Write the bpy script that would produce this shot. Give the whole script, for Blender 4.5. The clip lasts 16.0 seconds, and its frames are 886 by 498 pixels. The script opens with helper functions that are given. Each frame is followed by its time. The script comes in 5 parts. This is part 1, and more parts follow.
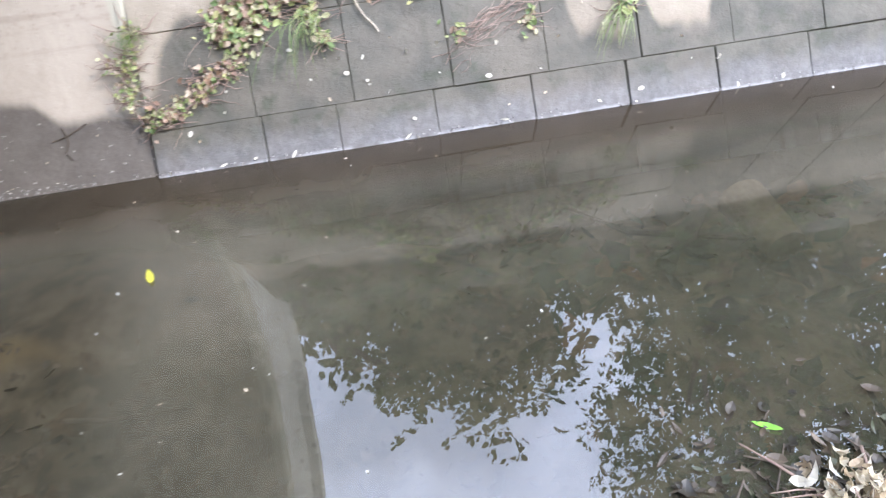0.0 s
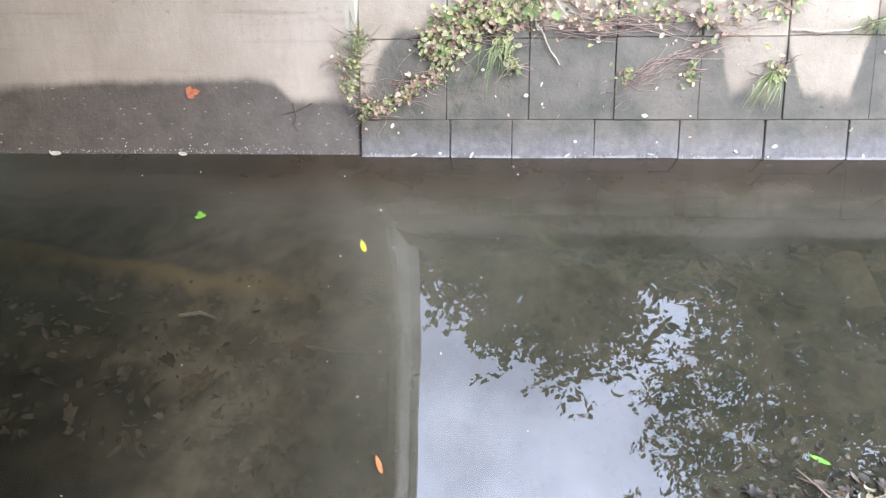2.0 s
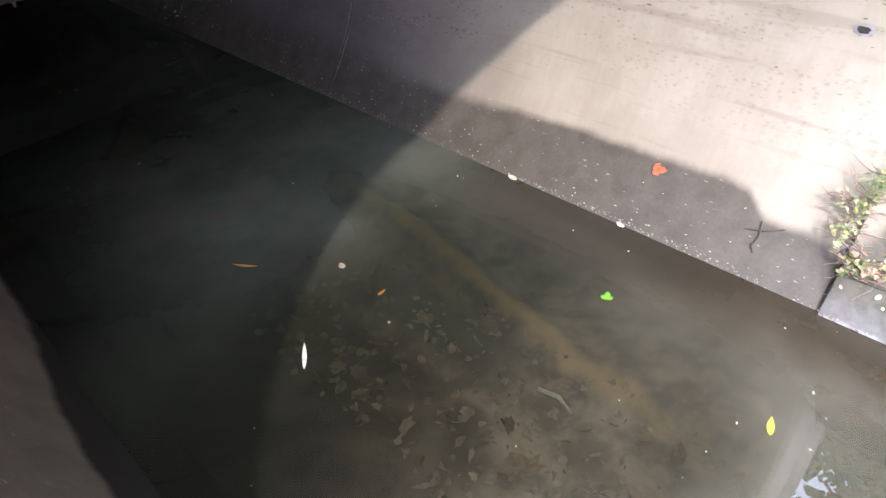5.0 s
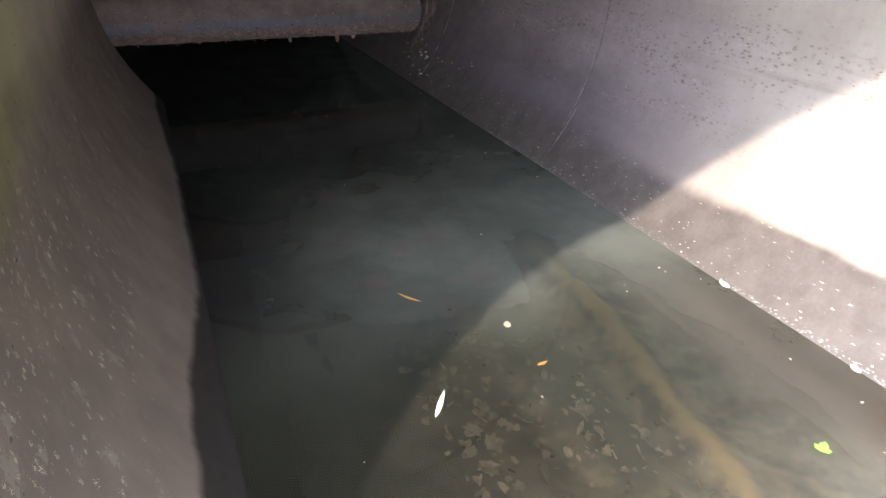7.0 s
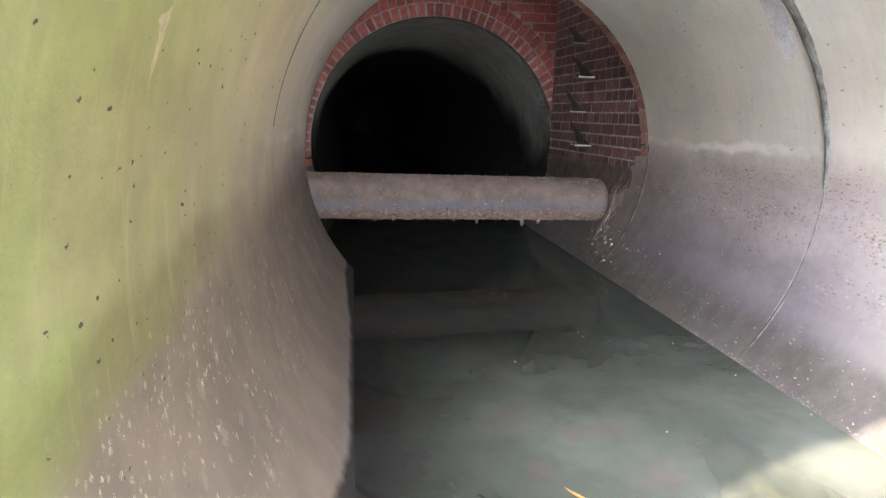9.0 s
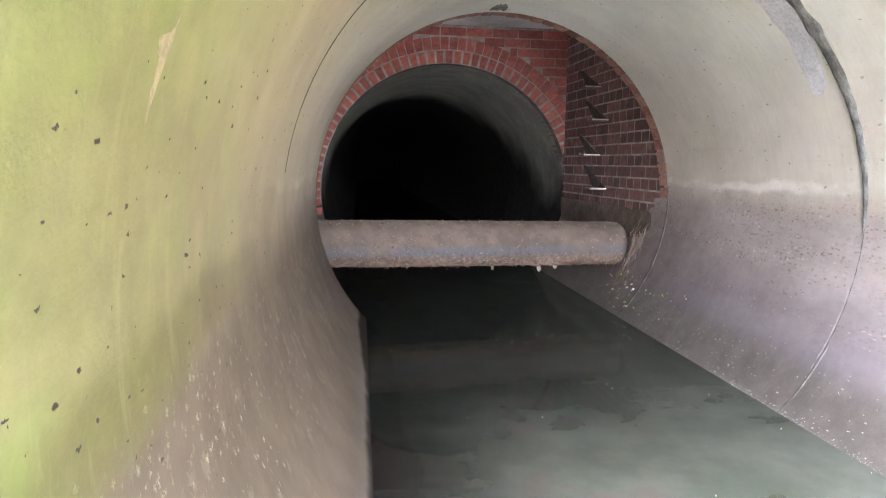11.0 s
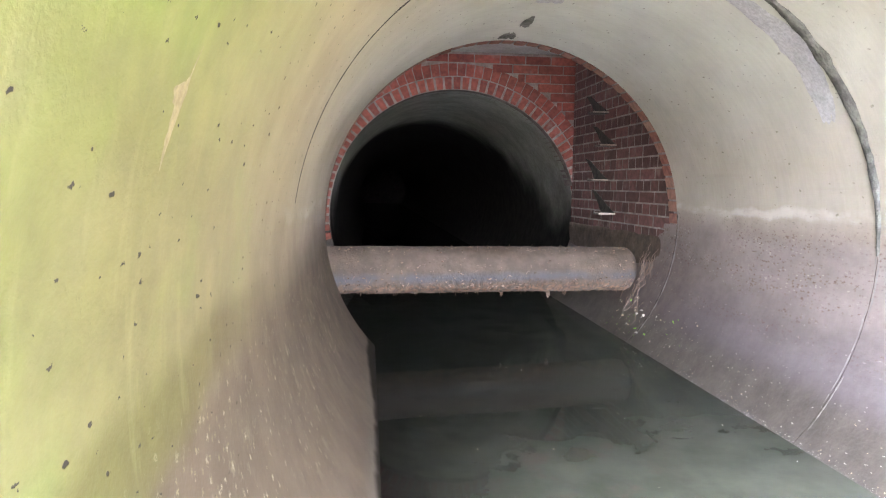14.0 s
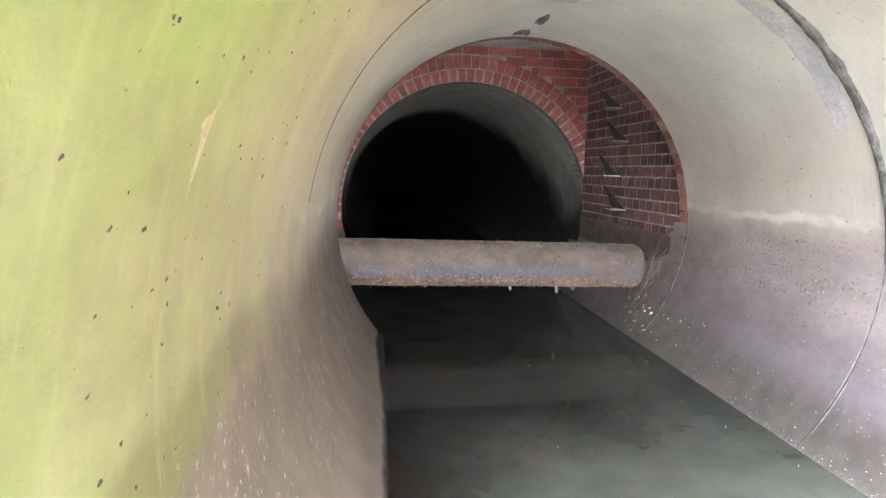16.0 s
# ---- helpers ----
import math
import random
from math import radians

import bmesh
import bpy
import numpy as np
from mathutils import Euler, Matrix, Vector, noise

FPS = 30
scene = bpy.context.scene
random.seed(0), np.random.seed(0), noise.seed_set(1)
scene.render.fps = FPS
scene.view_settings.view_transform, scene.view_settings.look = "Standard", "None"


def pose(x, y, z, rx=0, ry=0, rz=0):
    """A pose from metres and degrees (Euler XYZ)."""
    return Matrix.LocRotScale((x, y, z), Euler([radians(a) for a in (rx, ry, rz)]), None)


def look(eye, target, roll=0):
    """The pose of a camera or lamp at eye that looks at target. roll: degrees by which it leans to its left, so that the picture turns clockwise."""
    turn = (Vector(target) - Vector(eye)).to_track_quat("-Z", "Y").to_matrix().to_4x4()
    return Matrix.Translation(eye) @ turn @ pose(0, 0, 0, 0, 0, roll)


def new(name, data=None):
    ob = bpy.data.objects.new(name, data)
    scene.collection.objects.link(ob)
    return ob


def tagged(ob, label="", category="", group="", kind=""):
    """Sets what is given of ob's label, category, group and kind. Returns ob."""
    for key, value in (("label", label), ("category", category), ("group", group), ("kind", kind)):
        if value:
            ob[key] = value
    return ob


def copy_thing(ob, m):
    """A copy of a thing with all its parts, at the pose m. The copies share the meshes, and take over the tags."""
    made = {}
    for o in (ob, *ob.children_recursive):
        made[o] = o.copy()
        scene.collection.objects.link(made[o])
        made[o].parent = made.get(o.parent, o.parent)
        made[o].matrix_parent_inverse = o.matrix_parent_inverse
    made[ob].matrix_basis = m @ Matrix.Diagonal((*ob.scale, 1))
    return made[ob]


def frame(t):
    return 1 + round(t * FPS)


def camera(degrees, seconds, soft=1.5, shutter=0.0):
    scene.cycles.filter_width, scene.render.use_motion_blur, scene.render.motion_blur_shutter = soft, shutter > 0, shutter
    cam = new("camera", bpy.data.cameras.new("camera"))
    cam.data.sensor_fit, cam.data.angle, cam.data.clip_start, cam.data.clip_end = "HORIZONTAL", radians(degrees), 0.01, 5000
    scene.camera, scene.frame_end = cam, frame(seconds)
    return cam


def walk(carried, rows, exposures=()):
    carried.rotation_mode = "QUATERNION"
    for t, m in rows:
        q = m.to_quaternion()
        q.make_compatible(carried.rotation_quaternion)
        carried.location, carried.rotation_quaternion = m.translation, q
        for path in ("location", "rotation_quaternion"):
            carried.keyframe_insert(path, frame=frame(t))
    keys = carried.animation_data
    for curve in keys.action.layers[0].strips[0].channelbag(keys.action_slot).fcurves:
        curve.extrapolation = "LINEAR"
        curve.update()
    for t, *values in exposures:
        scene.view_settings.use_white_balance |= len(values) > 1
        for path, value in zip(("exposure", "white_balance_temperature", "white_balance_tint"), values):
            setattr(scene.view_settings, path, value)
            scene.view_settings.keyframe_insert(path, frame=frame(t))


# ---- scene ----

# ---------------------------------------------------------------- camera
cam = camera(67.17, 16.0, soft=1.15, shutter=0.3)
PATH = [
    (0.0, (-0.901, -0.664, 0.856), (0.694, -0.738, -0.349), -7.73),
    (0.5, (-1.003, -0.560, 1.071), (0.507, -0.502, -0.240), -5.82),
    (1.0, (-1.080, -0.514, 1.211), (0.394, -0.432, -0.139), -2.03),
    (1.5, (-1.107, -0.500, 1.276), (0.366, -0.359, -0.070), -4.20),
    (2.0, (-1.096, -0.460, 1.284), (0.370, -0.302, -0.067), -3.31),
    (2.5, (-1.058, -0.426, 1.306), (0.419, -0.247, -0.031), -0.73),
    (3.0, (-0.967, -0.400, 1.399), (0.410, -0.049, -0.008), -2.57),
    (3.5, (-0.932, -0.374, 1.363), (0.418, 0.287, 0.044), -3.23),
    (4.0, (-0.905, -0.339, 1.307), (0.375, 0.572, 0.068), -2.82),
    (4.5, (-0.886, -0.324, 1.271), (0.279, 0.778, 0.076), -2.96),
    (4.7, (-0.883, -0.317, 1.264), (0.248, 0.822, 0.072), -3.24),
    (6.8, (-0.815, -0.245, 1.069), (-0.043, 1.346, 0.134), 1.89),
    (7.0, (-0.811, -0.230, 1.043), (-0.085, 1.395, 0.129), 1.99),
    (7.5, (-0.807, -0.190, 1.013), (-0.245, 1.577, 0.264), 1.93),
    (8.0, (-0.796, -0.165, 0.980), (-0.333, 1.665, 0.319), 1.26),
    (8.5, (-0.778, -0.121, 0.932), (-0.405, 1.773, 0.409), 1.36),
    (9.0, (-0.777, -0.110, 0.932), (-0.505, 1.832, 0.540), 2.03),
    (9.5, (-0.782, -0.068, 0.914), (-0.531, 1.890, 0.588), 1.79),
    (10.0, (-0.793, -0.015, 0.908), (-0.526, 1.945, 0.609), 1.14),
    (12.5, (-0.804, 0.033, 0.928), (-0.589, 2.010, 0.714), 0.87),
    (13.0, (-0.803, 0.030, 0.932), (-0.584, 2.007, 0.720), 0.99),
    (13.5, (-0.804, 0.031, 0.935), (-0.577, 2.008, 0.737), 0.83),
    (14.0, (-0.807, 0.032, 0.939), (-0.583, 2.010, 0.749), 0.80),
    (14.5, (-0.811, 0.039, 0.944), (-0.585, 2.018, 0.764), 0.99),
    (15.0, (-0.810, 0.034, 0.948), (-0.591, 2.015, 0.783), 1.42),
    (15.5, (-0.809, 0.028, 0.955), (-0.593, 2.010, 0.798), 1.21),
    (16.0, (-0.813, 0.004, 0.990), (-0.618, 1.981, 0.758), 1.91),
]
walk(cam, [(t, look(eye, target, roll)) for t, eye, target, roll in PATH],
     exposures=[(0.0, -0.66, 6600, 13), (3.0, -0.70, 6600, 13), (4.0, -0.52, 6700, 14), (4.7, -0.25, 6750, 15), (7.0, 1.20, 6850, 18), (8.0, 2.0, 7100, 17),
                (9.0, 2.80, 7200, 15), (10.0, 3.10, 7250, 14), (16.0, 3.38, 7350, 14)])

# ---------------------------------------------------------------- the plan, in metres
R, ZC, XW = 1.05, 0.72, 0.765        # culvert bore, height of its axis over the water, half width at the water
Y1, Y2, Y3 = 2.269, 3.885, 5.821     # first pipe joint, end of the pipe, brick face of the chamber
XCH, ZTOP = 0.995, 2.080             # side wall and roof of the chamber
RI, XI, ZI = 1.085, -0.050, 0.675     # bore and axis of the pipe beyond the chamber
BA, BB = 0.748, 0.64                 # bank slabs: x = BA + BB * z

# ---------------------------------------------------------------- light
SUN_DIR = Vector((0.72, 1.0, -1.06)).normalized()
elev = math.asin(-SUN_DIR.z)
world = bpy.data.worlds.new("sky")
scene.world = world
world.use_nodes = True
wn = world.node_tree
bg = wn.nodes["Background"]
sky = wn.nodes.new("ShaderNodeTexSky")
sky.sky_type, sky.sun_disc, sky.sun_elevation = "NISHITA", False, elev
sky.sun_rotation = math.atan2(-SUN_DIR.x, -SUN_DIR.y)
wtc = wn.nodes.new("ShaderNodeTexCoord")
cl = wn.nodes.new("ShaderNodeTexNoise")
cl.inputs["Scale"].default_value, cl.inputs["Detail"].default_value = 2.2, 5
wn.links.new(wtc.outputs["Generated"], cl.inputs["Vector"])
cr = wn.nodes.new("ShaderNodeMapRange")
cr.inputs[1].default_value, cr.inputs[2].default_value = 0.38, 0.62
cr.inputs[3].default_value, cr.inputs[4].default_value = 0.35, 0.95
wn.links.new(cl.outputs["Fac"], cr.inputs[0])
cm = wn.nodes.new("ShaderNodeMix")
cm.data_type = "RGBA"
wn.links.new(cr.outputs[0], cm.inputs["Factor"])
wn.links.new(sky.outputs[0], cm.inputs["A"])
cm.inputs["B"].default_value = (30.2, 35.0, 47.0, 1)
sd = wn.nodes.new("ShaderNodeVectorMath")
sd.operation = "DOT_PRODUCT"
wn.links.new(wtc.outputs["Generated"], sd.inputs[0])
sd.inputs[1].default_value = -SUN_DIR
sr = wn.nodes.new("ShaderNodeMapRange")
sr.interpolation_type = "SMOOTHSTEP"
sr.inputs[1].default_value, sr.inputs[2].default_value = -0.1, 1.0
sr.inputs[3].default_value, sr.inputs[4].default_value = 0.95, 1.15
wn.links.new(sd.outputs["Value"], sr.inputs[0])
ss = wn.nodes.new("ShaderNodeVectorMath")
ss.operation = "SCALE"
wn.links.new(cm.outputs["Result"], ss.inputs[0])
wn.links.new(sr.outputs[0], ss.inputs["Scale"])
wn.links.new(ss.outputs[0], bg.inputs["Color"])
bg.inputs["Strength"].default_value = 0.34
sun = new("sun", bpy.data.lights.new("sun", "SUN"))
sun.data.energy, sun.data.angle, sun.data.color = 5.0, radians(1.2), (1.0, 0.94, 0.86)
sun.rotation_mode = "QUATERNION"
sun.rotation_quaternion = SUN_DIR.to_track_quat("-Z", "Y")
sun.location = (-7, -10, 11)


# ---------------------------------------------------------------- node helpers
class Mat:
    """A node material with short calls for the nodes that are used here."""

    def __init__(self, name):
        self.m = bpy.data.materials.new(name)
        self.m.use_nodes = True
        self.t = self.m.node_tree
        self.b = self.t.nodes["Principled BSDF"]
        self.pos = self.node("ShaderNodeNewGeometry").outputs["Position"]
        self.xyz = None

    def node(self, kind, **kw):
        n = self.t.nodes.new(kind)
        for k, v in kw.items():
            if k == "operation":
                n.operation = v
            elif k == "data_type":
                n.data_type = v
        return n

    def put(self, socket, v):
        if isinstance(v, bpy.types.NodeSocket):
            self.t.links.new(v, socket)
        elif isinstance(v, (tuple, list)):
            socket.default_value = (*v, 1) if len(v) == 3 and socket.type == "RGBA" else v
        else:
            socket.default_value = v

    def math(self, op, a, b=0.0):
        n = self.node("ShaderNodeMath", operation=op)
        self.put(n.inputs[0], a)
        self.put(n.inputs[1], b)
        return n.outputs[0]

    def axis(self, k):
        if self.xyz is None:
            n = self.node("ShaderNodeSeparateXYZ")
            self.put(n.inputs[0], self.pos)
            self.xyz = n.outputs
        return self.xyz[k]

    def scaled(self, v, by):
        n = self.node("ShaderNodeVectorMath", operation="MULTIPLY")
        self.put(n.inputs[0], v)
        n.inputs[1].default_value = by
        return n.outputs[0]

    def noise(self, scale, detail=5, rough=0.6, stretch=None, dist=0.0):
        n = self.node("ShaderNodeTexNoise")
        self.put(n.inputs["Vector"], self.scaled(self.pos, stretch) if stretch else self.pos)
        n.inputs["Scale"].default_value, n.inputs["Detail"].default_value = scale, detail
        n.inputs["Roughness"].default_value, n.inputs["Distortion"].default_value = rough, dist
        return n.outputs["Fac"]

    def cells(self, scale, stretch=None, ragged=0.0):
        n = self.node("ShaderNodeTexVoronoi")
        v = self.scaled(self.pos, stretch) if stretch else self.pos
        if ragged:
            w = self.node("ShaderNodeTexNoise")
            w.inputs["Scale"].default_value, w.inputs["Detail"].default_value = scale * 9, 2
            self.put(w.inputs["Vector"], self.pos)
            a = self.node("ShaderNodeVectorMath", operation="MULTIPLY_ADD")
            self.put(a.inputs[0], w.outputs["Color"])
            a.inputs[1].default_value = (ragged,) * 3
            self.put(a.inputs[2], v)
            v = a.outputs[0]
        self.put(n.inputs["Vector"], v)
        n.inputs["Scale"].default_value = scale
        return n.outputs["Distance"], n.outputs["Color"]

    def span(self, v, a, b, c=0.0, d=1.0):
        n = self.node("ShaderNodeMapRange")
        n.interpolation_type = "SMOOTHSTEP"
        self.put(n.inputs[0], v)
        for k, x in zip((1, 2, 3, 4), (a, b, c, d)):
            self.put(n.inputs[k], x)
        return n.outputs[0]

    def mix(self, f, a, b, blend="MIX"):
        n = self.node("ShaderNodeMix", data_type="RGBA")
        n.blend_type = blend
        self.put(n.inputs["Factor"], f)
        self.put(n.inputs["A"], a)
        self.put(n.inputs["B"], b)
        return n.outputs["Result"]

    def vary(self, col, fac, low=0.75, high=1.2):
        """col made lighter and darker by fac."""
        k = self.span(fac, 0.3, 0.7, low, high)
        n = self.node("ShaderNodeVectorMath", operation="SCALE")
        self.put(n.inputs[0], col if isinstance(col, bpy.types.NodeSocket) else Vector(col))
        self.put(n.inputs["Scale"], k)
        return n.outputs[0]

    def bump(self, h, strength=0.3, dist=0.01, before=None):
        n = self.node("ShaderNodeBump")
        n.inputs["Strength"].default_value, n.inputs["Distance"].default_value = strength, dist
        self.put(n.inputs["Height"], h)
        if before:
            self.put(n.inputs["Normal"], before)
        return n.outputs[0]

    def done(self, col, rough=0.8, normal=None, metal=0.0, spec=None):
        self.put(self.b.inputs["Base Color"], col)
        self.put(self.b.inputs["Roughness"], rough)
        self.put(self.b.inputs["Metallic"], metal)
        if normal:
            self.put(self.b.inputs["Normal"], normal)
        if spec is not None:
            self.put(self.b.inputs["Specular IOR Level"], spec)
        return self.m


def culvert_concrete(name):
    """Cast concrete: dry above, a dirty zone below the flood line, wet and dark over the water, algae near the mouth."""
    m = Mat(name)
    x, y, z = m.axis(0), m.axis(1), m.axis(2)
    # places on the unrolled bore: round the circle, and along
    girth = m.math("MULTIPLY", m.math("ARCTAN2", x, m.math("SUBTRACT", z, ZC)), R)
    flat = m.node("ShaderNodeCombineXYZ")
    m.put(flat.inputs[0], girth)
    m.put(flat.inputs[1], y)
    flat = flat.outputs[0]

    def spots(scale, lo, hi, share, stretch=(1, 1, 1), ragged=0.01, pick=0):
        """Small ragged spots, one to a cell for a share of the cells, of differing size."""
        w = m.node("ShaderNodeTexNoise")
        w.inputs["Scale"].default_value, w.inputs["Detail"].default_value = scale * 7, 3
        m.put(w.inputs["Vector"], flat)
        a = m.node("ShaderNodeVectorMath", operation="MULTIPLY_ADD")
        m.put(a.inputs[0], w.outputs["Color"])
        a.inputs[1].default_value = (ragged, ragged, 0)
        m.put(a.inputs[2], m.scaled(flat, stretch))
        v = m.node("ShaderNodeTexVoronoi")
        v.voronoi_dimensions = "2D"
        v.inputs["Scale"].default_value = scale
        m.put(v.inputs["Vector"], a.outputs[0])
        c = m.node("ShaderNodeSeparateColor")
        m.put(c.inputs[0], v.outputs["Color"])
        size = m.span(c.outputs[(pick + 1) % 3], 0, 1, lo, hi)
        f = m.span(m.math("DIVIDE", v.outputs["Distance"], size), 0.65, 1.0, 1.0, 0.0)
        return m.math("MULTIPLY", f, m.math("LESS_THAN", c.outputs[pick], share))

    grain, cloud, rings = m.noise(160, 3), m.noise(3.2, 6), m.noise(9, 4, stretch=(1, 6, 1))
    drift = m.noise(5, 6, stretch=(1, 0.25, 1))
    col = m.mix(m.span(cloud, 0.35, 0.68), (0.375, 0.318, 0.242), (0.455, 0.392, 0.305))
    # Deeper upper concrete is painted lighter in place of bounced light.
    far = m.math("MULTIPLY", m.span(y, 0.9, 2.4), m.span(z, 0.7, 0.9))
    col = m.mix(far, col, m.vary(m.mix(m.span(z, 1.0, 1.5), (0.440, 0.405, 0.340), (0.595, 0.605, 0.545)), cloud, 0.92, 1.06))
    # Tan band towards the chamber: shading there, painted into the colour.
    col = m.mix(m.math("MULTIPLY", m.span(y, 2.5, 3.7, 0.0, 0.55), m.math("MULTIPLY", m.span(z, 0.7, 0.9), m.span(z, 1.35, 1.7, 1.0, 0.0))), col, m.vary((0.37, 0.335, 0.275), cloud, 0.9, 1.1))
    col = m.vary(col, rings, 0.97, 1.03)
    scrape = m.math("MULTIPLY", m.span(m.noise(11, 5, stretch=(1.0, 0.10, 2.2)), 0.54, 0.70), m.math("MULTIPLY", m.span(x, -0.2, 0.3), m.math("MULTIPLY", m.span(y, 1.3, 2.2, 1.0, 0.25), m.span(z, 0.9, 1.3, 1.0, 0.0))))
    col = m.mix(m.math("MULTIPLY", scrape, 0.34), col, (0.20, 0.155, 0.115))
    # dirty zone up to the flood line
    edge = m.math("ADD", z, m.math("MULTIPLY", m.math("SUBTRACT", m.noise(2.5, 5), 0.5), 0.16))
    deep = m.span(y, 0.9, 2.2)
    dirty = m.math("MULTIPLY", m.span(edge, 0.68, 0.88, 1.0, 0.0), m.math("ADD", m.math("MULTIPLY", deep, 0.76), 0.16))
    mud = m.mix(m.span(edge, 0.20, 0.62), (0.100, 0.085, 0.095), (0.232, 0.198, 0.186))
    mud = m.vary(m.vary(mud, drift, 0.80, 1.18), m.noise(22, 5), 0.93, 1.07)
    col = m.mix(dirty, col, mud)
    tan = m.math("MULTIPLY", m.span(x, -0.75, 0.25, 1.0, 0.0), m.span(y, 1.5, 3.7, 0.9, 0.0))
    col = m.mix(tan, col, m.vary(m.mix(m.span(z, 0.75, 1.1), (0.215, 0.180, 0.118), (0.315, 0.270, 0.170)), m.noise(5, 6), 0.88, 1.12))
    # Left side: brown dirt, painted darker still to offset strong light there.
    left = m.math("MULTIPLY", m.span(x, -0.7, -0.2, 1.0, 0.0), m.span(edge, 0.56, 0.76, 1.0, 0.0))
    col = m.mix(m.math("MULTIPLY", left, 0.94), col, m.vary((0.086, 0.064, 0.045), m.noise(6, 6), 0.78, 1.22))
    scum = m.math("MULTIPLY", m.span(m.math("ABSOLUTE", m.math("SUBTRACT", edge, 0.835)), 0.006, 0.032, 1.0, 0.0), m.math("MULTIPLY", m.span(y, 1.6, 2.6), m.span(x, -0.4, 0.1, 0.35, 1.0)))
    scum = m.math("MULTIPLY", scum, m.span(m.noise(5, 5, stretch=(1, 0.5, 1)), 0.35, 0.65))
    col = m.mix(m.math("MULTIPLY", scum, 0.6), col, (0.66, 0.65, 0.62))
    lo = m.math("ADD", z, m.math("MULTIPLY", m.math("SUBTRACT", m.noise(4, 5), 0.5), 0.08))
    lo = m.math("SUBTRACT", lo, m.span(y, 0.3, 1.2, 0.0, 0.06))
    alg = m.math("MULTIPLY", m.span(lo, 0.55, m.span(x, -0.3, 0.3, 0.64, 0.75)), m.span(y, 0.5, 1.9, 1.0, 0.0))
    alg = m.math("MULTIPLY", alg, m.span(x, -0.5, 0.6, 1.0, 0.16))
    alg = m.math("MULTIPLY", alg, m.span(m.noise(6, 6), 0.2, 0.62, 0.82, 1.0))
    fresh = m.mix(m.span(z, 0.85, 1.25), (0.130, 0.124, 0.043), (0.124, 0.160, 0.030))
    fresh = m.mix(m.span(m.noise(2.6, 3), 0.5, 0.68, 0.0, 0.7), fresh, (0.115, 0.185, 0.020))
    # Algae painted darker by the mouth to offset the light there.
    fresh = m.mix(m.span(y, 0.25, 0.75, 0.75, 0.0), fresh, (0.082, 0.110, 0.020))
    col = m.mix(m.math("MULTIPLY", alg, 0.86), col, m.vary(fresh, m.noise(14, 5), 0.86, 1.14))
    olive = m.math("MULTIPLY", m.span(m.math("ABSOLUTE", m.math("SUBTRACT", lo, 0.62)), 0.02, 0.085, 1.0, 0.0), m.math("MULTIPLY", m.span(x, -0.5, 0.0, 1.0, 0.0), m.span(y, 1.1, 1.9, 1.0, 0.15)))
    col = m.mix(m.math("MULTIPLY", olive, 0.62), col, m.vary(m.mix(m.span(y, 0.7, 1.5), (0.074, 0.070, 0.018), (0.092, 0.066, 0.038)), m.noise(7, 5), 0.85, 1.15))
    film = m.math("MULTIPLY", m.math("MULTIPLY", m.span(lo, 0.74, 0.98), m.span(y, 0.8, 2.25, 1.0, 0.0)), m.span(x, 0.3, 0.7))
    col = m.mix(m.math("MULTIPLY", film, 0.85), col, m.vary((0.135, 0.120, 0.062), m.noise(9, 5), 0.85, 1.15))
    streak = m.math("MULTIPLY", m.span(m.noise(16, 4, stretch=(0.25, 1.6, 0.25)), 0.52, 0.7), alg)
    col = m.mix(m.math("MULTIPLY", streak, 0.22), col, (0.27, 0.25, 0.12))
    stain = m.math("MULTIPLY", m.span(m.math("ADD", y, m.math("MULTIPLY", m.math("SUBTRACT", m.noise(3, 5), 0.5), 0.9)), 3.0, 3.9), m.math("MULTIPLY", m.span(edge, 0.56, 0.80, 1.0, 0.0), m.span(x, 0.1, 0.4)))
    col = m.mix(m.math("MULTIPLY", stain, 0.7), col, m.vary((0.105, 0.080, 0.068), m.noise(13, 5), 0.75, 1.25))
    # wet band over the water
    top = m.math("ADD", m.span(y, 0.22, 0.32, 0.142, 0.200), m.math("MULTIPLY", m.math("SUBTRACT", m.noise(6, 5, stretch=(0.2, 1, 0.2)), 0.5), 0.05))
    top = m.math("SUBTRACT", top, m.span(y, 0.8, 1.6, 0.0, 0.03))
    top = m.math("MULTIPLY", top, m.span(x, -0.3, 0.3, 0.2, 1.0))
    soft = m.math("ADD", 0.018, m.math("MULTIPLY", deep, 0.035))
    wet = m.span(m.math("SUBTRACT", z, top), m.math("MULTIPLY", soft, -1.0), soft, 1.0, 0.0)
    damp = m.vary((0.074, 0.064, 0.053), m.noise(11, 6), 0.78, 1.25)
    col = m.mix(m.math("MULTIPLY", wet, 0.9), col, m.vary(damp, m.noise(90, 3), 0.92, 1.10))
    slime_top = m.math("ADD", m.math("ADD", m.span(y, 0.9, 1.7, 0.092, 0.014), m.span(y, 2.6, 3.6, 0.0, 0.036)), m.math("MULTIPLY", m.math("SUBTRACT", m.noise(9, 5, stretch=(0.2, 1, 0.2)), 0.5), 0.03))
    slime = m.math("MULTIPLY", m.span(m.math("SUBTRACT", z, slime_top), -0.012, 0.014, 1.0, 0.0), m.span(x, -0.4, -0.2, 1.0, 0.0))
    col = m.mix(m.math("MULTIPLY", slime, 0.95), col, (0.018, 0.016, 0.014))
    # pits left by air bubbles, with chipped pale rims
    upper = m.span(z, 0.5, 0.75)
    near = m.span(x, -0.2, 0.4, 1.0, 0.55)
    rim = m.math("MULTIPLY", spots(8.5, 0.030, 0.066, 0.62, (1.25, 0.62, 1), 0.016, 1), m.math("MULTIPLY", upper, 0.6))
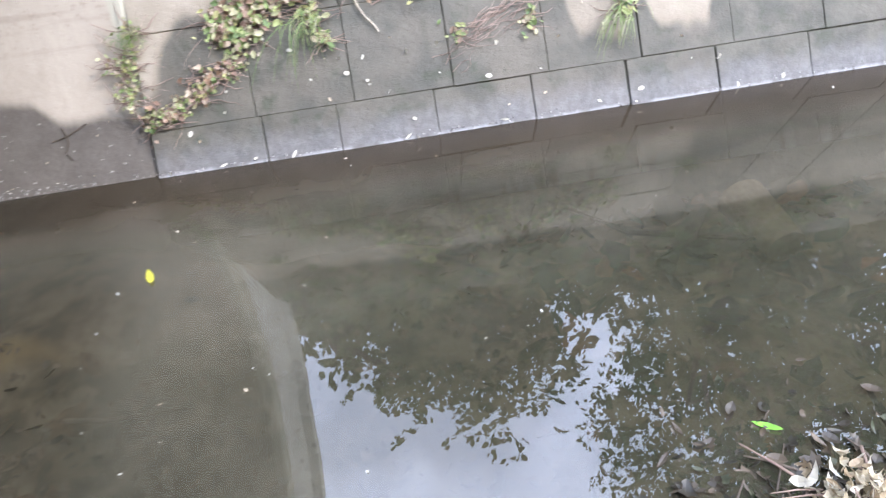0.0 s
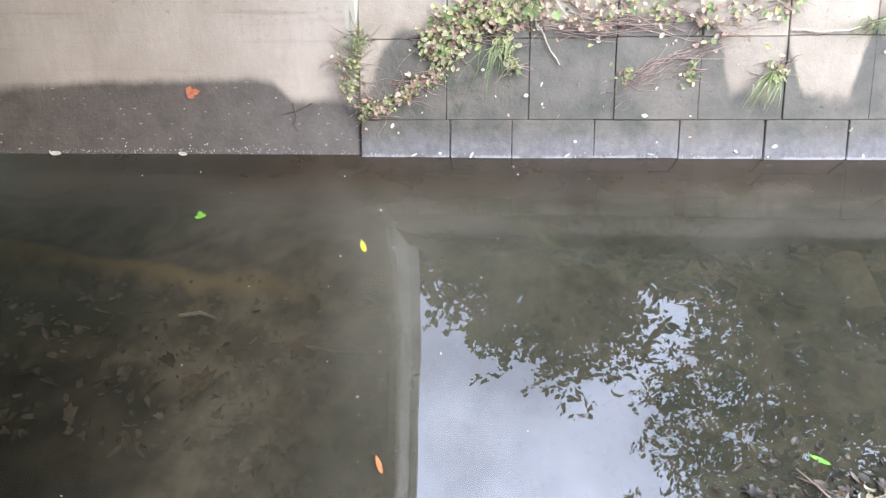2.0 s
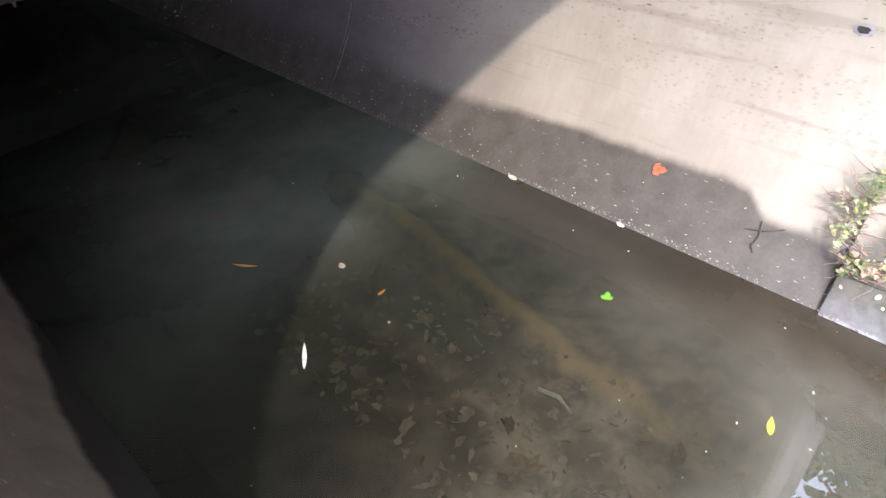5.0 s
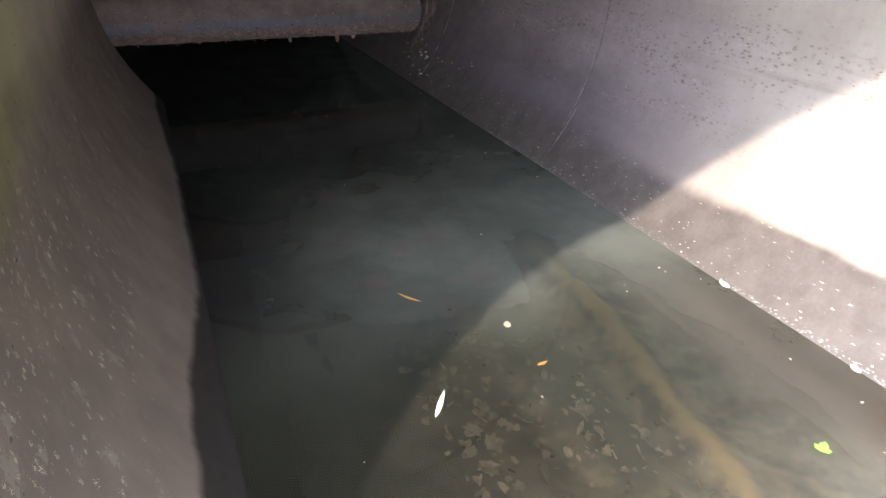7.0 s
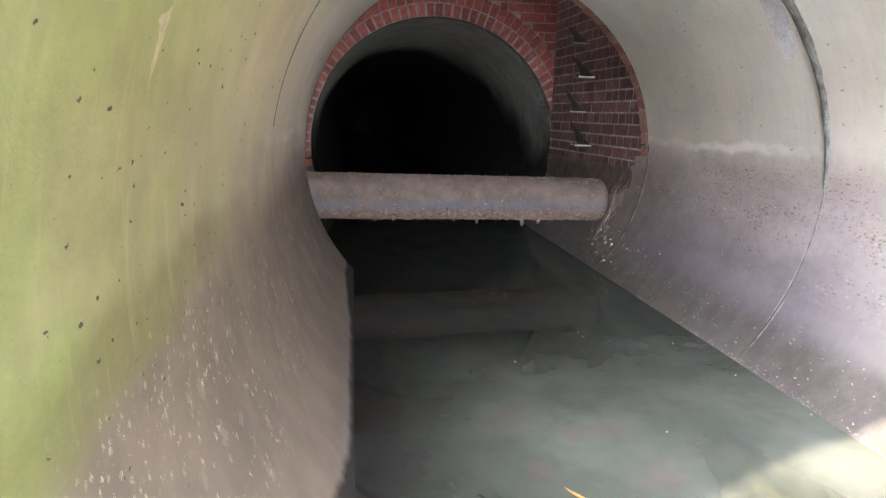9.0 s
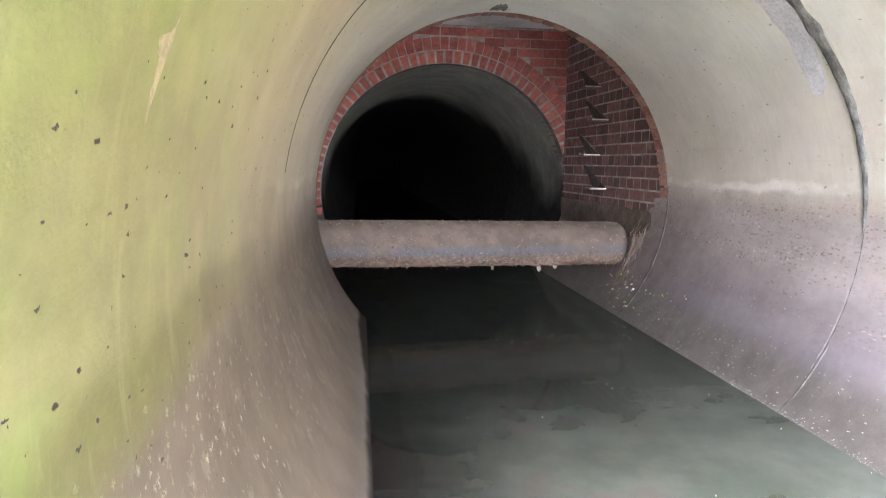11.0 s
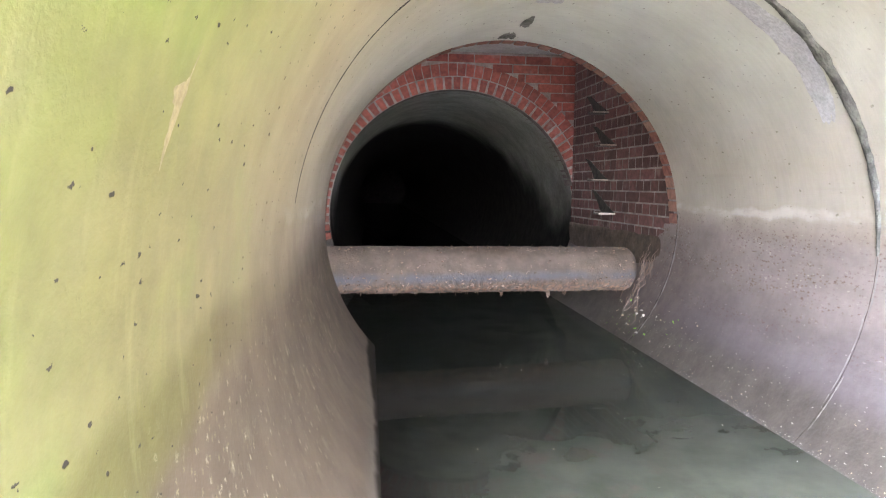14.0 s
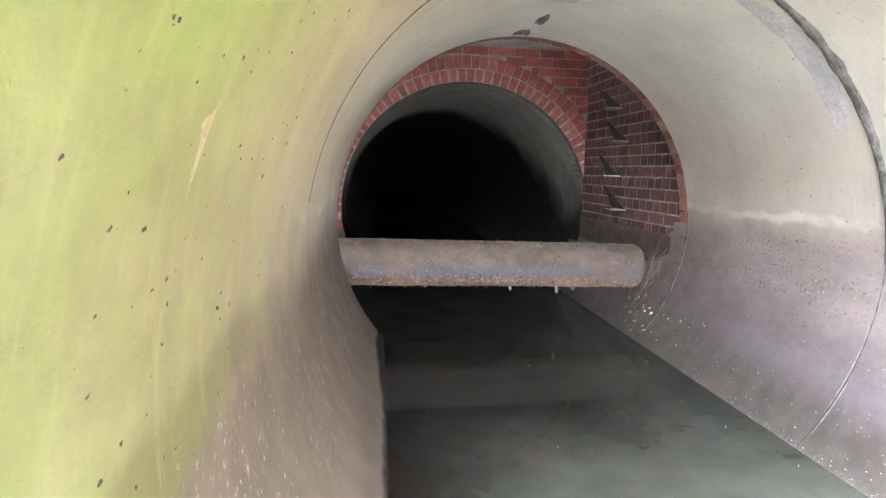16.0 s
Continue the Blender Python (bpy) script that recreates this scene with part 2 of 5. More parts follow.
    col = m.mix(m.math("MULTIPLY", rim, 0.45), col, (0.150, 0.120, 0.055))
    pit = m.math("MULTIPLY", m.math("MAXIMUM", spots(8.5, 0.012, 0.040, 0.62, (1.25, 0.62, 1), 0.016, 1), spots(22, 0.030, 0.085, 0.34, (1.3, 0.7, 1), 0.016, 0)), m.math("MULTIPLY", m.span(z, 0.3, 0.6), m.math("MULTIPLY", near, m.span(y, 0.8, 2.0, 1.0, 0.6))))
    col = m.mix(pit, col, (0.014, 0.012, 0.008))
    # pale strokes and flecks of dried silt on the left, rows of brown crumbs on the right
    low = m.math("MULTIPLY", m.span(edge, 0.5, 0.68, 1.0, 0.0), m.span(m.noise(3.5, 4), 0.36, 0.56))
    side = m.math("MULTIPLY", low, m.math("MULTIPLY", m.span(x, -0.3, 0.0, 1.0, 0.0), m.span(z, 0.12, 0.3)))
    blot = m.math("MULTIPLY", spots(15, 0.10, 0.34, 0.45, (0.9, 1, 1), 0.07, 1), side)
    col = m.mix(m.math("MULTIPLY", blot, 0.16), col, (0.36, 0.32, 0.24))
    fleck = m.math("MULTIPLY", spots(42, 0.06, 0.20, 0.36, (0.8, 1, 1), 0.030, 0), side)
    col = m.mix(m.math("MULTIPLY", fleck, 0.62), col, (0.44, 0.39, 0.30))
    speck = m.math("MULTIPLY", spots(60, 0.06, 0.24, 0.5, (0.9, 1, 1), 0.025, 2), m.math("MULTIPLY", m.span(m.math("ABSOLUTE", m.math("SUBTRACT", lo, 0.48)), 0.05, 0.12, 1.0, 0.0), m.math("MULTIPLY", m.span(x, -0.3, 0.0, 1.0, 0.0), m.span(y, 0.6, 1.4, 1.0, 0.15))))
    col = m.mix(m.math("MULTIPLY", speck, 0.55), col, (0.36, 0.32, 0.19))
    rows = m.math("MULTIPLY", m.span(m.noise(4.5, 4, stretch=(1, 0.35, 1.6)), 0.38, 0.55), m.span(y, 0.8, 1.7, 0.30, 1.0))
    zone = m.math("MULTIPLY", m.span(m.math("ABSOLUTE", m.math("SUBTRACT", z, 0.54)), 0.12, 0.32, 1.0, 0.0), m.span(x, -0.2, 0.2))
    crumb = m.math("MULTIPLY", m.math("MAXIMUM", spots(85, 0.08, 0.36, 0.42, (1.0, 0.6, 1), 0.020, 2), spots(40, 0.05, 0.22, 0.30, (1.0, 0.6, 1), 0.030, 0)), m.math("MULTIPLY", zone, rows))
    col = m.mix(m.math("MULTIPLY", crumb, 0.92), col, (0.105, 0.056, 0.036))
    chaff = m.math("MULTIPLY", spots(64, 0.05, 0.20, 0.22, (1.2, 0.5, 1), 0.020, 1), m.math("MULTIPLY", zone, rows))
    col = m.mix(m.math("MULTIPLY", chaff, 0.7), col, (0.50, 0.46, 0.40))
    dust = m.math("MULTIPLY", spots(48, 0.03, 0.14, 0.20, (1.2, 0.6, 1), 0.016, 0), m.math("MULTIPLY", m.span(z, 0.05, 0.30, 1.0, 0.0), m.span(x, 0.2, 0.5)))
    col = m.mix(m.math("MULTIPLY", dust, 0.8), col, (0.56, 0.53, 0.48))
    band = m.math("MULTIPLY", m.span(y, 0.035, 0.05, 1.0, 0.0), m.span(z, 0.10, 0.16))
    col = m.mix(m.math("MULTIPLY", band, 0.6), col, (0.40, 0.39, 0.30))
    h = m.math("ADD", m.math("MULTIPLY", grain, 0.35), m.math("MULTIPLY", m.noise(38, 5), m.span(wet, 0, 1, 0.7, 1.5)))
    h = m.math("ADD", h, m.math("MULTIPLY", m.math("ADD", fleck, crumb), 0.8))
    h = m.math("SUBTRACT", h, m.math("MULTIPLY", pit, 2.5))
    rough = m.math("ADD", m.math("SUBTRACT", 0.85, m.math("MULTIPLY", wet, 0.30)), m.math("MULTIPLY", slime, 0.3))
    return m.done(col, rough, m.bump(h, 0.35, 0.006), spec=m.math("SUBTRACT", 0.4, m.math("MULTIPLY", slime, 0.38)))


def depth_shaded_concrete():
    """The pipe beyond the chamber: grey crown, shade painted black below a ragged line that rises with the depth."""
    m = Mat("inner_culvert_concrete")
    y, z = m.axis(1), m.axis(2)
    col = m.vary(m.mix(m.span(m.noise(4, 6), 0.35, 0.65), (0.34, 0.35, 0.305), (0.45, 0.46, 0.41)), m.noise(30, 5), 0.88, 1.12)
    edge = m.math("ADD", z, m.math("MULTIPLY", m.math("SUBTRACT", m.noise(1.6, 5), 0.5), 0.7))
    # Loss of light inwards and downwards, painted into the colour.
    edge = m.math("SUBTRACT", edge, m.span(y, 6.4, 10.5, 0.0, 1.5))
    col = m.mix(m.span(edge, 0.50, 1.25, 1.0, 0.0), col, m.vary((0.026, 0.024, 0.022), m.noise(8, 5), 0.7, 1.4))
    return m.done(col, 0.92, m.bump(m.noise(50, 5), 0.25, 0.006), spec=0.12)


def slab_concrete():
    """Bank slabs: bare grey above a ragged line, darker green-grey and smoother below."""
    m = Mat("slab_concrete")
    y, z = m.axis(1), m.axis(2)
    info = m.node("ShaderNodeObjectInfo").outputs["Random"]
    col = m.mix(m.span(m.noise(5, 6), 0.35, 0.65), (0.255, 0.216, 0.162), (0.320, 0.274, 0.210))
    col = m.vary(col, info, 0.9, 1.08)
    col = m.mix(m.span(m.noise(9, 5), 0.52, 0.75, 0.0, 0.4), col, (0.30, 0.29, 0.19))
    lump = m.math("MULTIPLY", m.math("SUBTRACT", m.noise(3.3, 3, stretch=(0.3, 1, 1)), 0.5), 0.42)
    dip = m.math("MAXIMUM", m.span(m.math("ABSOLUTE", m.math("ADD", y, 1.255)), 0.05, 0.13, 1.0, 0.0), m.span(m.math("ABSOLUTE", m.math("ADD", y, 1.49)), 0.06, 0.15, 1.0, 0.0))
    line = m.math("SUBTRACT", m.math("ADD", m.span(y, -1.9, -1.6, 0.28, 0.36), m.math("MULTIPLY", lump, 0.6)), m.math("MULTIPLY", dip, 0.20))
    line = m.math("SUBTRACT", line, m.span(y, -0.16, 0.0, 0.0, 0.2))
    # Mask of the darker, smoother part below the line.
    wet = m.span(m.math("SUBTRACT", z, line), -0.02, 0.025, 1.0, 0.0)
    dark = m.mix(m.span(m.noise(12, 6), 0.35, 0.7), (0.050, 0.050, 0.038), (0.094, 0.088, 0.066))
    dark = m.mix(m.span(m.noise(2.4, 3), 0.45, 0.62, 0.0, 0.6), dark, (0.130, 0.110, 0.082))
    moss = m.math("MULTIPLY", m.span(m.noise(17, 5), 0.50, 0.66), m.span(m.noise(3.6, 3), 0.44, 0.58))
    dark = m.mix(m.math("MULTIPLY", moss, 0.75), dark, (0.034, 0.042, 0.022))
    margin = m.span(m.math("ABSOLUTE", m.math("SUBTRACT", z, line)), 0.0, 0.055, 1.0, 0.0)
    col = m.mix(m.math("MULTIPLY", margin, 0.55), col, (0.190, 0.155, 0.115))
    col = m.mix(m.math("MULTIPLY", wet, 0.93), col, dark)
    d, c = m.cells(48, ragged=0.03)
    grit = m.math("MULTIPLY", m.span(d, 0.06, 0.22, 1.0, 0.0), m.span(m.noise(6, 4), 0.42, 0.58))
    col = m.mix(m.math("MULTIPLY", grit, 0.72), col, (0.030, 0.028, 0.020))
    # Sky sheen at the slab foot, painted as a bluish lightening.
    foot_sheen = m.math("MULTIPLY", m.span(m.math("ADD", z, m.math("MULTIPLY", m.noise(14, 4), 0.08)), 0.05, 0.13, 1.0, 0.0), 0.55)
    col = m.mix(foot_sheen, col, m.vary((0.185, 0.178, 0.180), m.noise(45, 4), 0.75, 1.2))
    # Thin pale line at the water's edge, broken by noise.
    pale_line = m.math("MULTIPLY", m.span(m.math("ADD", z, m.math("MULTIPLY", m.noise(40, 3), 0.012)), 0.007, 0.015, 1.0, 0.0), m.span(m.noise(9, 3, stretch=(0.1, 1, 0.1)), 0.38, 0.5))
    col = m.mix(m.math("MULTIPLY", pale_line, 0.4), col, (0.50, 0.50, 0.50))
    h = m.math("ADD", m.noise(60, 6), m.math("MULTIPLY", m.noise(220, 2), 0.4))
    return m.done(col, m.span(wet, 0, 1, 0.88, 0.62), m.bump(m.math("SUBTRACT", h, m.math("MULTIPLY", grit, 0.8)), 0.42, 0.008), spec=0.4)


def plain(name, a, b, scale=8.0, rough=0.8, bump=0.2, fine=60.0, by_piece=False, metal=0.0, spec=None):
    """Two shades clouded into each other, with a finer grain."""
    m = Mat(name)
    f = m.noise(scale, 6)
    col = m.mix(m.span(f, 0.3, 0.7), a, b)
    col = m.vary(col, m.noise(fine, 4), 0.85, 1.15)
    if by_piece == "object":
        col = m.vary(col, m.node("ShaderNodeObjectInfo").outputs["Random"], 0.7, 1.3)
    elif by_piece:
        col = m.vary(col, m.node("ShaderNodeNewGeometry").outputs["Random Per Island"], 0.55, 1.4)
    return m.done(col, rough, m.bump(m.noise(fine, 5), bump, 0.008), metal, spec)


def leaf_mat(name, cols, rough=0.55, thin=0.25):
    """Leaves in several colours, leaf by leaf."""
    m = Mat(name)
    rnd = m.node("ShaderNodeNewGeometry").outputs["Random Per Island"]
    r = m.node("ShaderNodeValToRGB")
    r.color_ramp.interpolation = "CONSTANT"
    el = r.color_ramp.elements
    while len(el) < len(cols):
        el.new(0.5)
    for k, c in enumerate(cols):
        el[k].position, el[k].color = k / len(cols), (*c, 1)
    m.put(r.inputs[0], rnd)
    col = m.vary(r.outputs[0], m.noise(55, 4), 0.75, 1.25)
    m.done(col, rough, m.bump(m.noise(120, 3), 0.3, 0.002))
    if thin:
        tr = m.node("ShaderNodeBsdfTranslucent")
        m.put(tr.inputs[0], col)
        mx = m.node("ShaderNodeMixShader")
        mx.inputs[0].default_value = thin
        out = m.t.nodes["Material Output"]
        m.t.links.new(m.b.outputs[0], mx.inputs[1])
        m.t.links.new(tr.outputs[0], mx.inputs[2])
        m.t.links.new(mx.outputs[0], out.inputs[0])
    return m.m


def water_mat():
    """Still, silty stream water: a mirror by Fresnel over water that is half clear and half clouded with silt."""
    m = Mat("stream_water")
    m.t.nodes.remove(m.b)
    x, y = m.axis(0), m.axis(1)
    rip = m.node("ShaderNodeTexNoise")
    rip.inputs["Scale"].default_value, rip.inputs["Detail"].default_value = 7, 1
    m.put(rip.inputs["Vector"], m.pos)
    tilt = m.node("ShaderNodeVectorMath", operation="MULTIPLY_ADD")
    m.put(tilt.inputs[0], rip.outputs["Color"])
    tilt.inputs[1].default_value, tilt.inputs[2].default_value = (0.010, 0.010, 0.0), (-0.005, -0.005, 1.0)
    unit = m.node("ShaderNodeVectorMath", operation="NORMALIZE")
    m.put(unit.inputs[0], tilt.outputs[0])
    nrm = unit.outputs[0]
    mirror = []
    for ior in (2.15, 1.34):
        fr = m.node("ShaderNodeFresnel")
        fr.inputs[0].default_value = ior
        m.put(fr.inputs["Normal"], nrm)
        mirror.append(fr.outputs[0])
    # Mirror strength by place: high outside, low inside and by the far bank.
    film = m.math("MAXIMUM", m.span(y, -0.12, 0.14), m.span(x, 0.26, 0.50, 0.0, 0.64))
    gloss = m.math("ADD", m.math("MULTIPLY", mirror[0], m.math("SUBTRACT", 1.0, film)), m.math("MULTIPLY", m.math("MULTIPLY", mirror[1], m.span(y, 0.9, 1.7, 1.0, 0.52)), film))
    gl = m.node("ShaderNodeBsdfGlossy")
    gl.inputs["Roughness"].default_value = 0.004
    m.put(gl.inputs["Normal"], nrm)
    clear = m.node("ShaderNodeBsdfTransparent")
    clear.inputs[0].default_value = (0.84, 0.83, 0.70, 1)
    silt = m.node("ShaderNodeBsdfDiffuse")
    murk = m.noise(2.2, 5)
    open_ = m.mix(m.span(murk, 0.35, 0.65), (0.062, 0.058, 0.040), (0.100, 0.092, 0.066))
    open_ = m.mix(m.span(x, 0.38, 0.66), open_, m.vary((0.038, 0.029, 0.019), murk, 0.85, 1.2))
    under = m.mix(m.span(murk, 0.35, 0.65), (0.034, 0.037, 0.026), (0.056, 0.060, 0.043))
    under = m.mix(m.span(x, 0.35, 0.60), under, m.mix(m.span(y, 0.8, 2.0), m.vary((0.044, 0.040, 0.030), murk, 0.85, 1.2), under))
    mott = m.noise(5.5, 6)
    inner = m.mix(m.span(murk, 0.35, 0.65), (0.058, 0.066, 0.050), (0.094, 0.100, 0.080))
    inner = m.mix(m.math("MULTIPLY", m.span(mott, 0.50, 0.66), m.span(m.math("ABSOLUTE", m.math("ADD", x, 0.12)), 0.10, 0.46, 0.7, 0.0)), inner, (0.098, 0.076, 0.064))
    # Shade inside the culvert, painted into the silt: darker leftwards and inwards.
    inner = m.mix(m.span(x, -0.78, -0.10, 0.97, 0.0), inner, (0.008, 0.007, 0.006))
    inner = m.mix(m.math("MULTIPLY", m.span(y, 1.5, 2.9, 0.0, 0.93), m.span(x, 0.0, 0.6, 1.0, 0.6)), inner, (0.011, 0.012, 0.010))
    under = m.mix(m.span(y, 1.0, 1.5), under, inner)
    body = m.mix(m.span(y, 0.15, 0.8), open_, under)
    # Darker silt on the left just inside the mouth.
    dark_left = m.math("MULTIPLY", m.span(x, -0.25, 0.20, 0.60, 0.10), m.math("MULTIPLY", m.span(y, 0.0, 0.5), m.span(y, 0.9, 1.5, 1.0, 0.0)))
    m.put(silt.inputs[0], m.mix(dark_left, body, (0.012, 0.011, 0.007)))
    bare = m.math("MULTIPLY", m.span(x, 0.12, 0.52, 1.0, 0.0), m.math("MULTIPLY", m.span(y, -0.16, 0.04), m.span(y, 0.5, 1.3, 1.0, 0.4)))
    cloud = m.math("ADD", m.math("SUBTRACT", m.span(x, 0.40, 0.60, m.span(y, -0.9, -0.3, 0.42, 0.72), 0.97), m.math("MULTIPLY", bare, 0.42)), m.math("MULTIPLY", m.math("SUBTRACT", m.noise(3.0, 5), 0.5), 0.35))
    thick = m.span(y, m.span(x, 0.10, 0.26, 0.7, 1.15), m.span(x, 0.10, 0.26, 1.4, 1.85))
    cloud = m.math("ADD", m.math("MULTIPLY", cloud, m.math("SUBTRACT", 1.0, thick)), m.math("MULTIPLY", thick, m.span(m.noise(4, 4), 0.35, 0.65, 0.90, 0.97)))
    a = m.node("ShaderNodeMixShader")
    m.put(a.inputs[0], cloud)
    m.t.links.new(clear.outputs[0], a.inputs[1])
    m.t.links.new(silt.outputs[0], a.inputs[2])
    b = m.node("ShaderNodeMixShader")
    m.put(b.inputs[0], gloss)
    m.t.links.new(a.outputs[0], b.inputs[1])
    m.t.links.new(gl.outputs[0], b.inputs[2])
    m.t.links.new(b.outputs[0], m.t.nodes["Material Output"].inputs[0])
    return m.m


def brick_mat(name, a, b):
    m = Mat(name)
    info = m.node("ShaderNodeObjectInfo").outputs["Random"]
    col = m.mix(m.span(info, 0, 1), a, b)
    col = m.vary(col, m.noise(26, 6), 0.75, 1.25)
    col = m.mix(m.span(m.noise(7, 5), 0.55, 0.75, 0.0, 0.4), col, (0.30, 0.24, 0.21))
    return m.done(col, 0.8, m.bump(m.noise(90, 5), 0.4, 0.004))


def bed_mat():
    m = Mat("stream_bed_silt")
    x, y = m.axis(0), m.axis(1)
    col = m.mix(m.span(m.noise(9, 6), 0.35, 0.65), (0.115, 0.086, 0.064), (0.29, 0.215, 0.16))
    wob = m.math("ADD", x, m.math("MULTIPLY", m.math("SUBTRACT", m.noise(6, 5), 0.5), 0.13))
    line = m.math("ADD", 0.215, m.math("MULTIPLY", y, 0.14))
    ridge = m.math("MULTIPLY", m.span(m.math("ABSOLUTE", m.math("SUBTRACT", wob, line)), 0.004, 0.055, 1.0, 0.0), m.math("MULTIPLY", m.span(y, 0.05, 0.35), m.span(y, 1.55, 2.0, 1.0, 0.0)))
    trough = m.math("MULTIPLY", m.span(m.math("ABSOLUTE", m.math("SUBTRACT", wob, 0.13)), 0.05, 0.15, 1.0, 0.0), m.math("MULTIPLY", m.span(y, 0.38, 0.70), m.span(y, 1.3, 1.7, 1.0, 0.0)))
    col = m.mix(m.math("MULTIPLY", trough, 0.85), col, (0.035, 0.036, 0.022))
    # Bed dims inwards and to the left: the culvert's shade painted into its colour.
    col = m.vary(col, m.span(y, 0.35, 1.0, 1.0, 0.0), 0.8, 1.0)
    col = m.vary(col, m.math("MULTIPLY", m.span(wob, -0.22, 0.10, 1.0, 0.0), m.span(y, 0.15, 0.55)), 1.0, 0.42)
    bed_shade = m.math("MAXIMUM", m.math("MULTIPLY", m.span(m.math("ADD", wob, 0.0), -0.62, -0.22, 1.0, 0.0), m.span(y, 0.2, 0.7)), m.span(y, 1.5, 2.8))
    col = m.mix(m.math("MULTIPLY", bed_shade, 0.93), col, m.vary((0.022, 0.020, 0.017), m.noise(12, 5), 0.7, 1.4))
    col = m.mix(m.math("MULTIPLY", ridge, 0.88), col, (0.43, 0.275, 0.138))
    return m.done(col, 0.9, m.bump(m.noise(30, 6), 0.35, 0.010))


M_BARREL = culvert_concrete("culvert_concrete")
M_INNER = depth_shaded_concrete()
M_SLAB = slab_concrete()
M_SEAL = plain("joint_mortar", (0.06, 0.062, 0.055), (0.22, 0.22, 0.205), 16, 0.9, 0.9, 70)
# Near black for open joints, and for painted shade in the chamber.
M_CRACK_SHADE = plain("open_joint_and_shade", (0.02, 0.018, 0.015), (0.06, 0.052, 0.045), 20, 0.95, 0.2, 90)
M_EDGE = plain("chipped_edge", (0.21, 0.195, 0.185), (0.31, 0.295, 0.28), 14, 0.9, 0.5, 80)
M_PATCH = plain("pale_mortar_smear", (0.42, 0.43, 0.45), (0.55, 0.55, 0.57), 9, 0.85, 0.4, 80)
M_SCAR = plain("scraped_concrete", (0.225, 0.190, 0.115), (0.275, 0.230, 0.148), 20, 0.9, 0.2, 80)
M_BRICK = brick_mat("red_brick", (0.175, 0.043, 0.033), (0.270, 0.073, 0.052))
# Side wall bricks, darker than those of the end face.
M_BRICK_DARK = brick_mat("dark_brick", (0.068, 0.032, 0.028), (0.145, 0.064, 0.053))
M_BRICK_PALE = brick_mat("worn_brick", (0.24, 0.095, 0.066), (0.30, 0.16, 0.12))
M_MORTAR = plain("lime_mortar", (0.16, 0.130, 0.118), (0.28, 0.240, 0.22), 12, 0.95, 0.5, 90)
M_MORTAR_DARK = plain("side_wall_mortar", (0.17, 0.15, 0.135), (0.32, 0.29, 0.26), 9, 0.95, 0.5, 90)
M_FILLET = plain("rough_mortar", (0.050, 0.034, 0.023), (0.100, 0.072, 0.050), 11, 0.95, 0.8, 50)
M_ROOF = plain("roof_slab_concrete", (0.36, 0.35, 0.33), (0.46, 0.45, 0.43), 4, 0.9, 0.3, 60)
M_IRON_DARK = plain("dark_iron", (0.05, 0.04, 0.035), (0.10, 0.08, 0.065), 14, 0.7, 0.5, 80)
M_CRUMB = plain("rust_crumb", (0.095, 0.062, 0.043), (0.17, 0.118, 0.083), 30, 0.9, 0.3, 90, by_piece=True)
M_CRUST = plain("lime_crust", (0.19, 0.175, 0.155), (0.32, 0.30, 0.275), 30, 0.8, 0.3, 90, by_piece=True)
M_STEP = plain("pale_step_edge", (0.34, 0.29, 0.25), (0.46, 0.40, 0.34), 20, 0.7, 0.3, 90, metal=0.3)
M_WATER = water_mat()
M_BED = bed_mat()
M_JOINT = plain("joint_silt", (0.09, 0.085, 0.062), (0.16, 0.15, 0.11), 9, 0.95, 0.6, 60)
M_SOIL = plain("bank_soil", (0.055, 0.042, 0.028), (0.11, 0.085, 0.055), 3, 0.95, 0.8, 30)
M_HEAD = plain("headwall_concrete", (0.46, 0.45, 0.40), (0.60, 0.58, 0.52), 3, 0.9, 0.4, 50)
M_BARK = plain("bark", (0.07, 0.055, 0.04), (0.14, 0.11, 0.085), 6, 0.9, 0.9, 40)
M_TWIG = plain("dry_twig", (0.17, 0.115, 0.09), (0.33, 0.24, 0.19), 9, 0.85, 0.4, 80)
M_STALK = plain("pale_stalk", (0.36, 0.30, 0.22), (0.50, 0.43, 0.33), 9, 0.7, 0.2, 80)
M_CROWN = leaf_mat("tree_leaf", [(0.05, 0.09, 0.025), (0.07, 0.12, 0.03), (0.09, 0.14, 0.04), (0.10, 0.12, 0.03)], 0.5, 0.35)
M_CREEPER = leaf_mat("creeper_leaf", [(0.20, 0.27, 0.10), (0.30, 0.34, 0.13), (0.13, 0.19, 0.07), (0.42, 0.40, 0.17), (0.27, 0.18, 0.12), (0.46, 0.37, 0.26), (0.40, 0.39, 0.21), (0.24, 0.31, 0.11), (0.34, 0.37, 0.15), (0.22, 0.14, 0.10), (0.50, 0.46, 0.28)])
M_GRASS = leaf_mat("grass_blade", [(0.13, 0.20, 0.06), (0.18, 0.26, 0.08), (0.28, 0.31, 0.14), (0.40, 0.37, 0.24), (0.16, 0.22, 0.07)])
M_DRYLEAF = leaf_mat("dead_leaf", [(0.40, 0.31, 0.22), (0.33, 0.21, 0.13), (0.48, 0.39, 0.28), (0.26, 0.16, 0.11), (0.42, 0.29, 0.21)])
M_SUNK = leaf_mat("sunken_leaf", [(0.201, 0.147, 0.115), (0.235, 0.170, 0.131), (0.167, 0.121, 0.093), (0.209, 0.162, 0.131), (0.267, 0.189, 0.144), (0.134, 0.100, 0.078)], 0.8, 0)
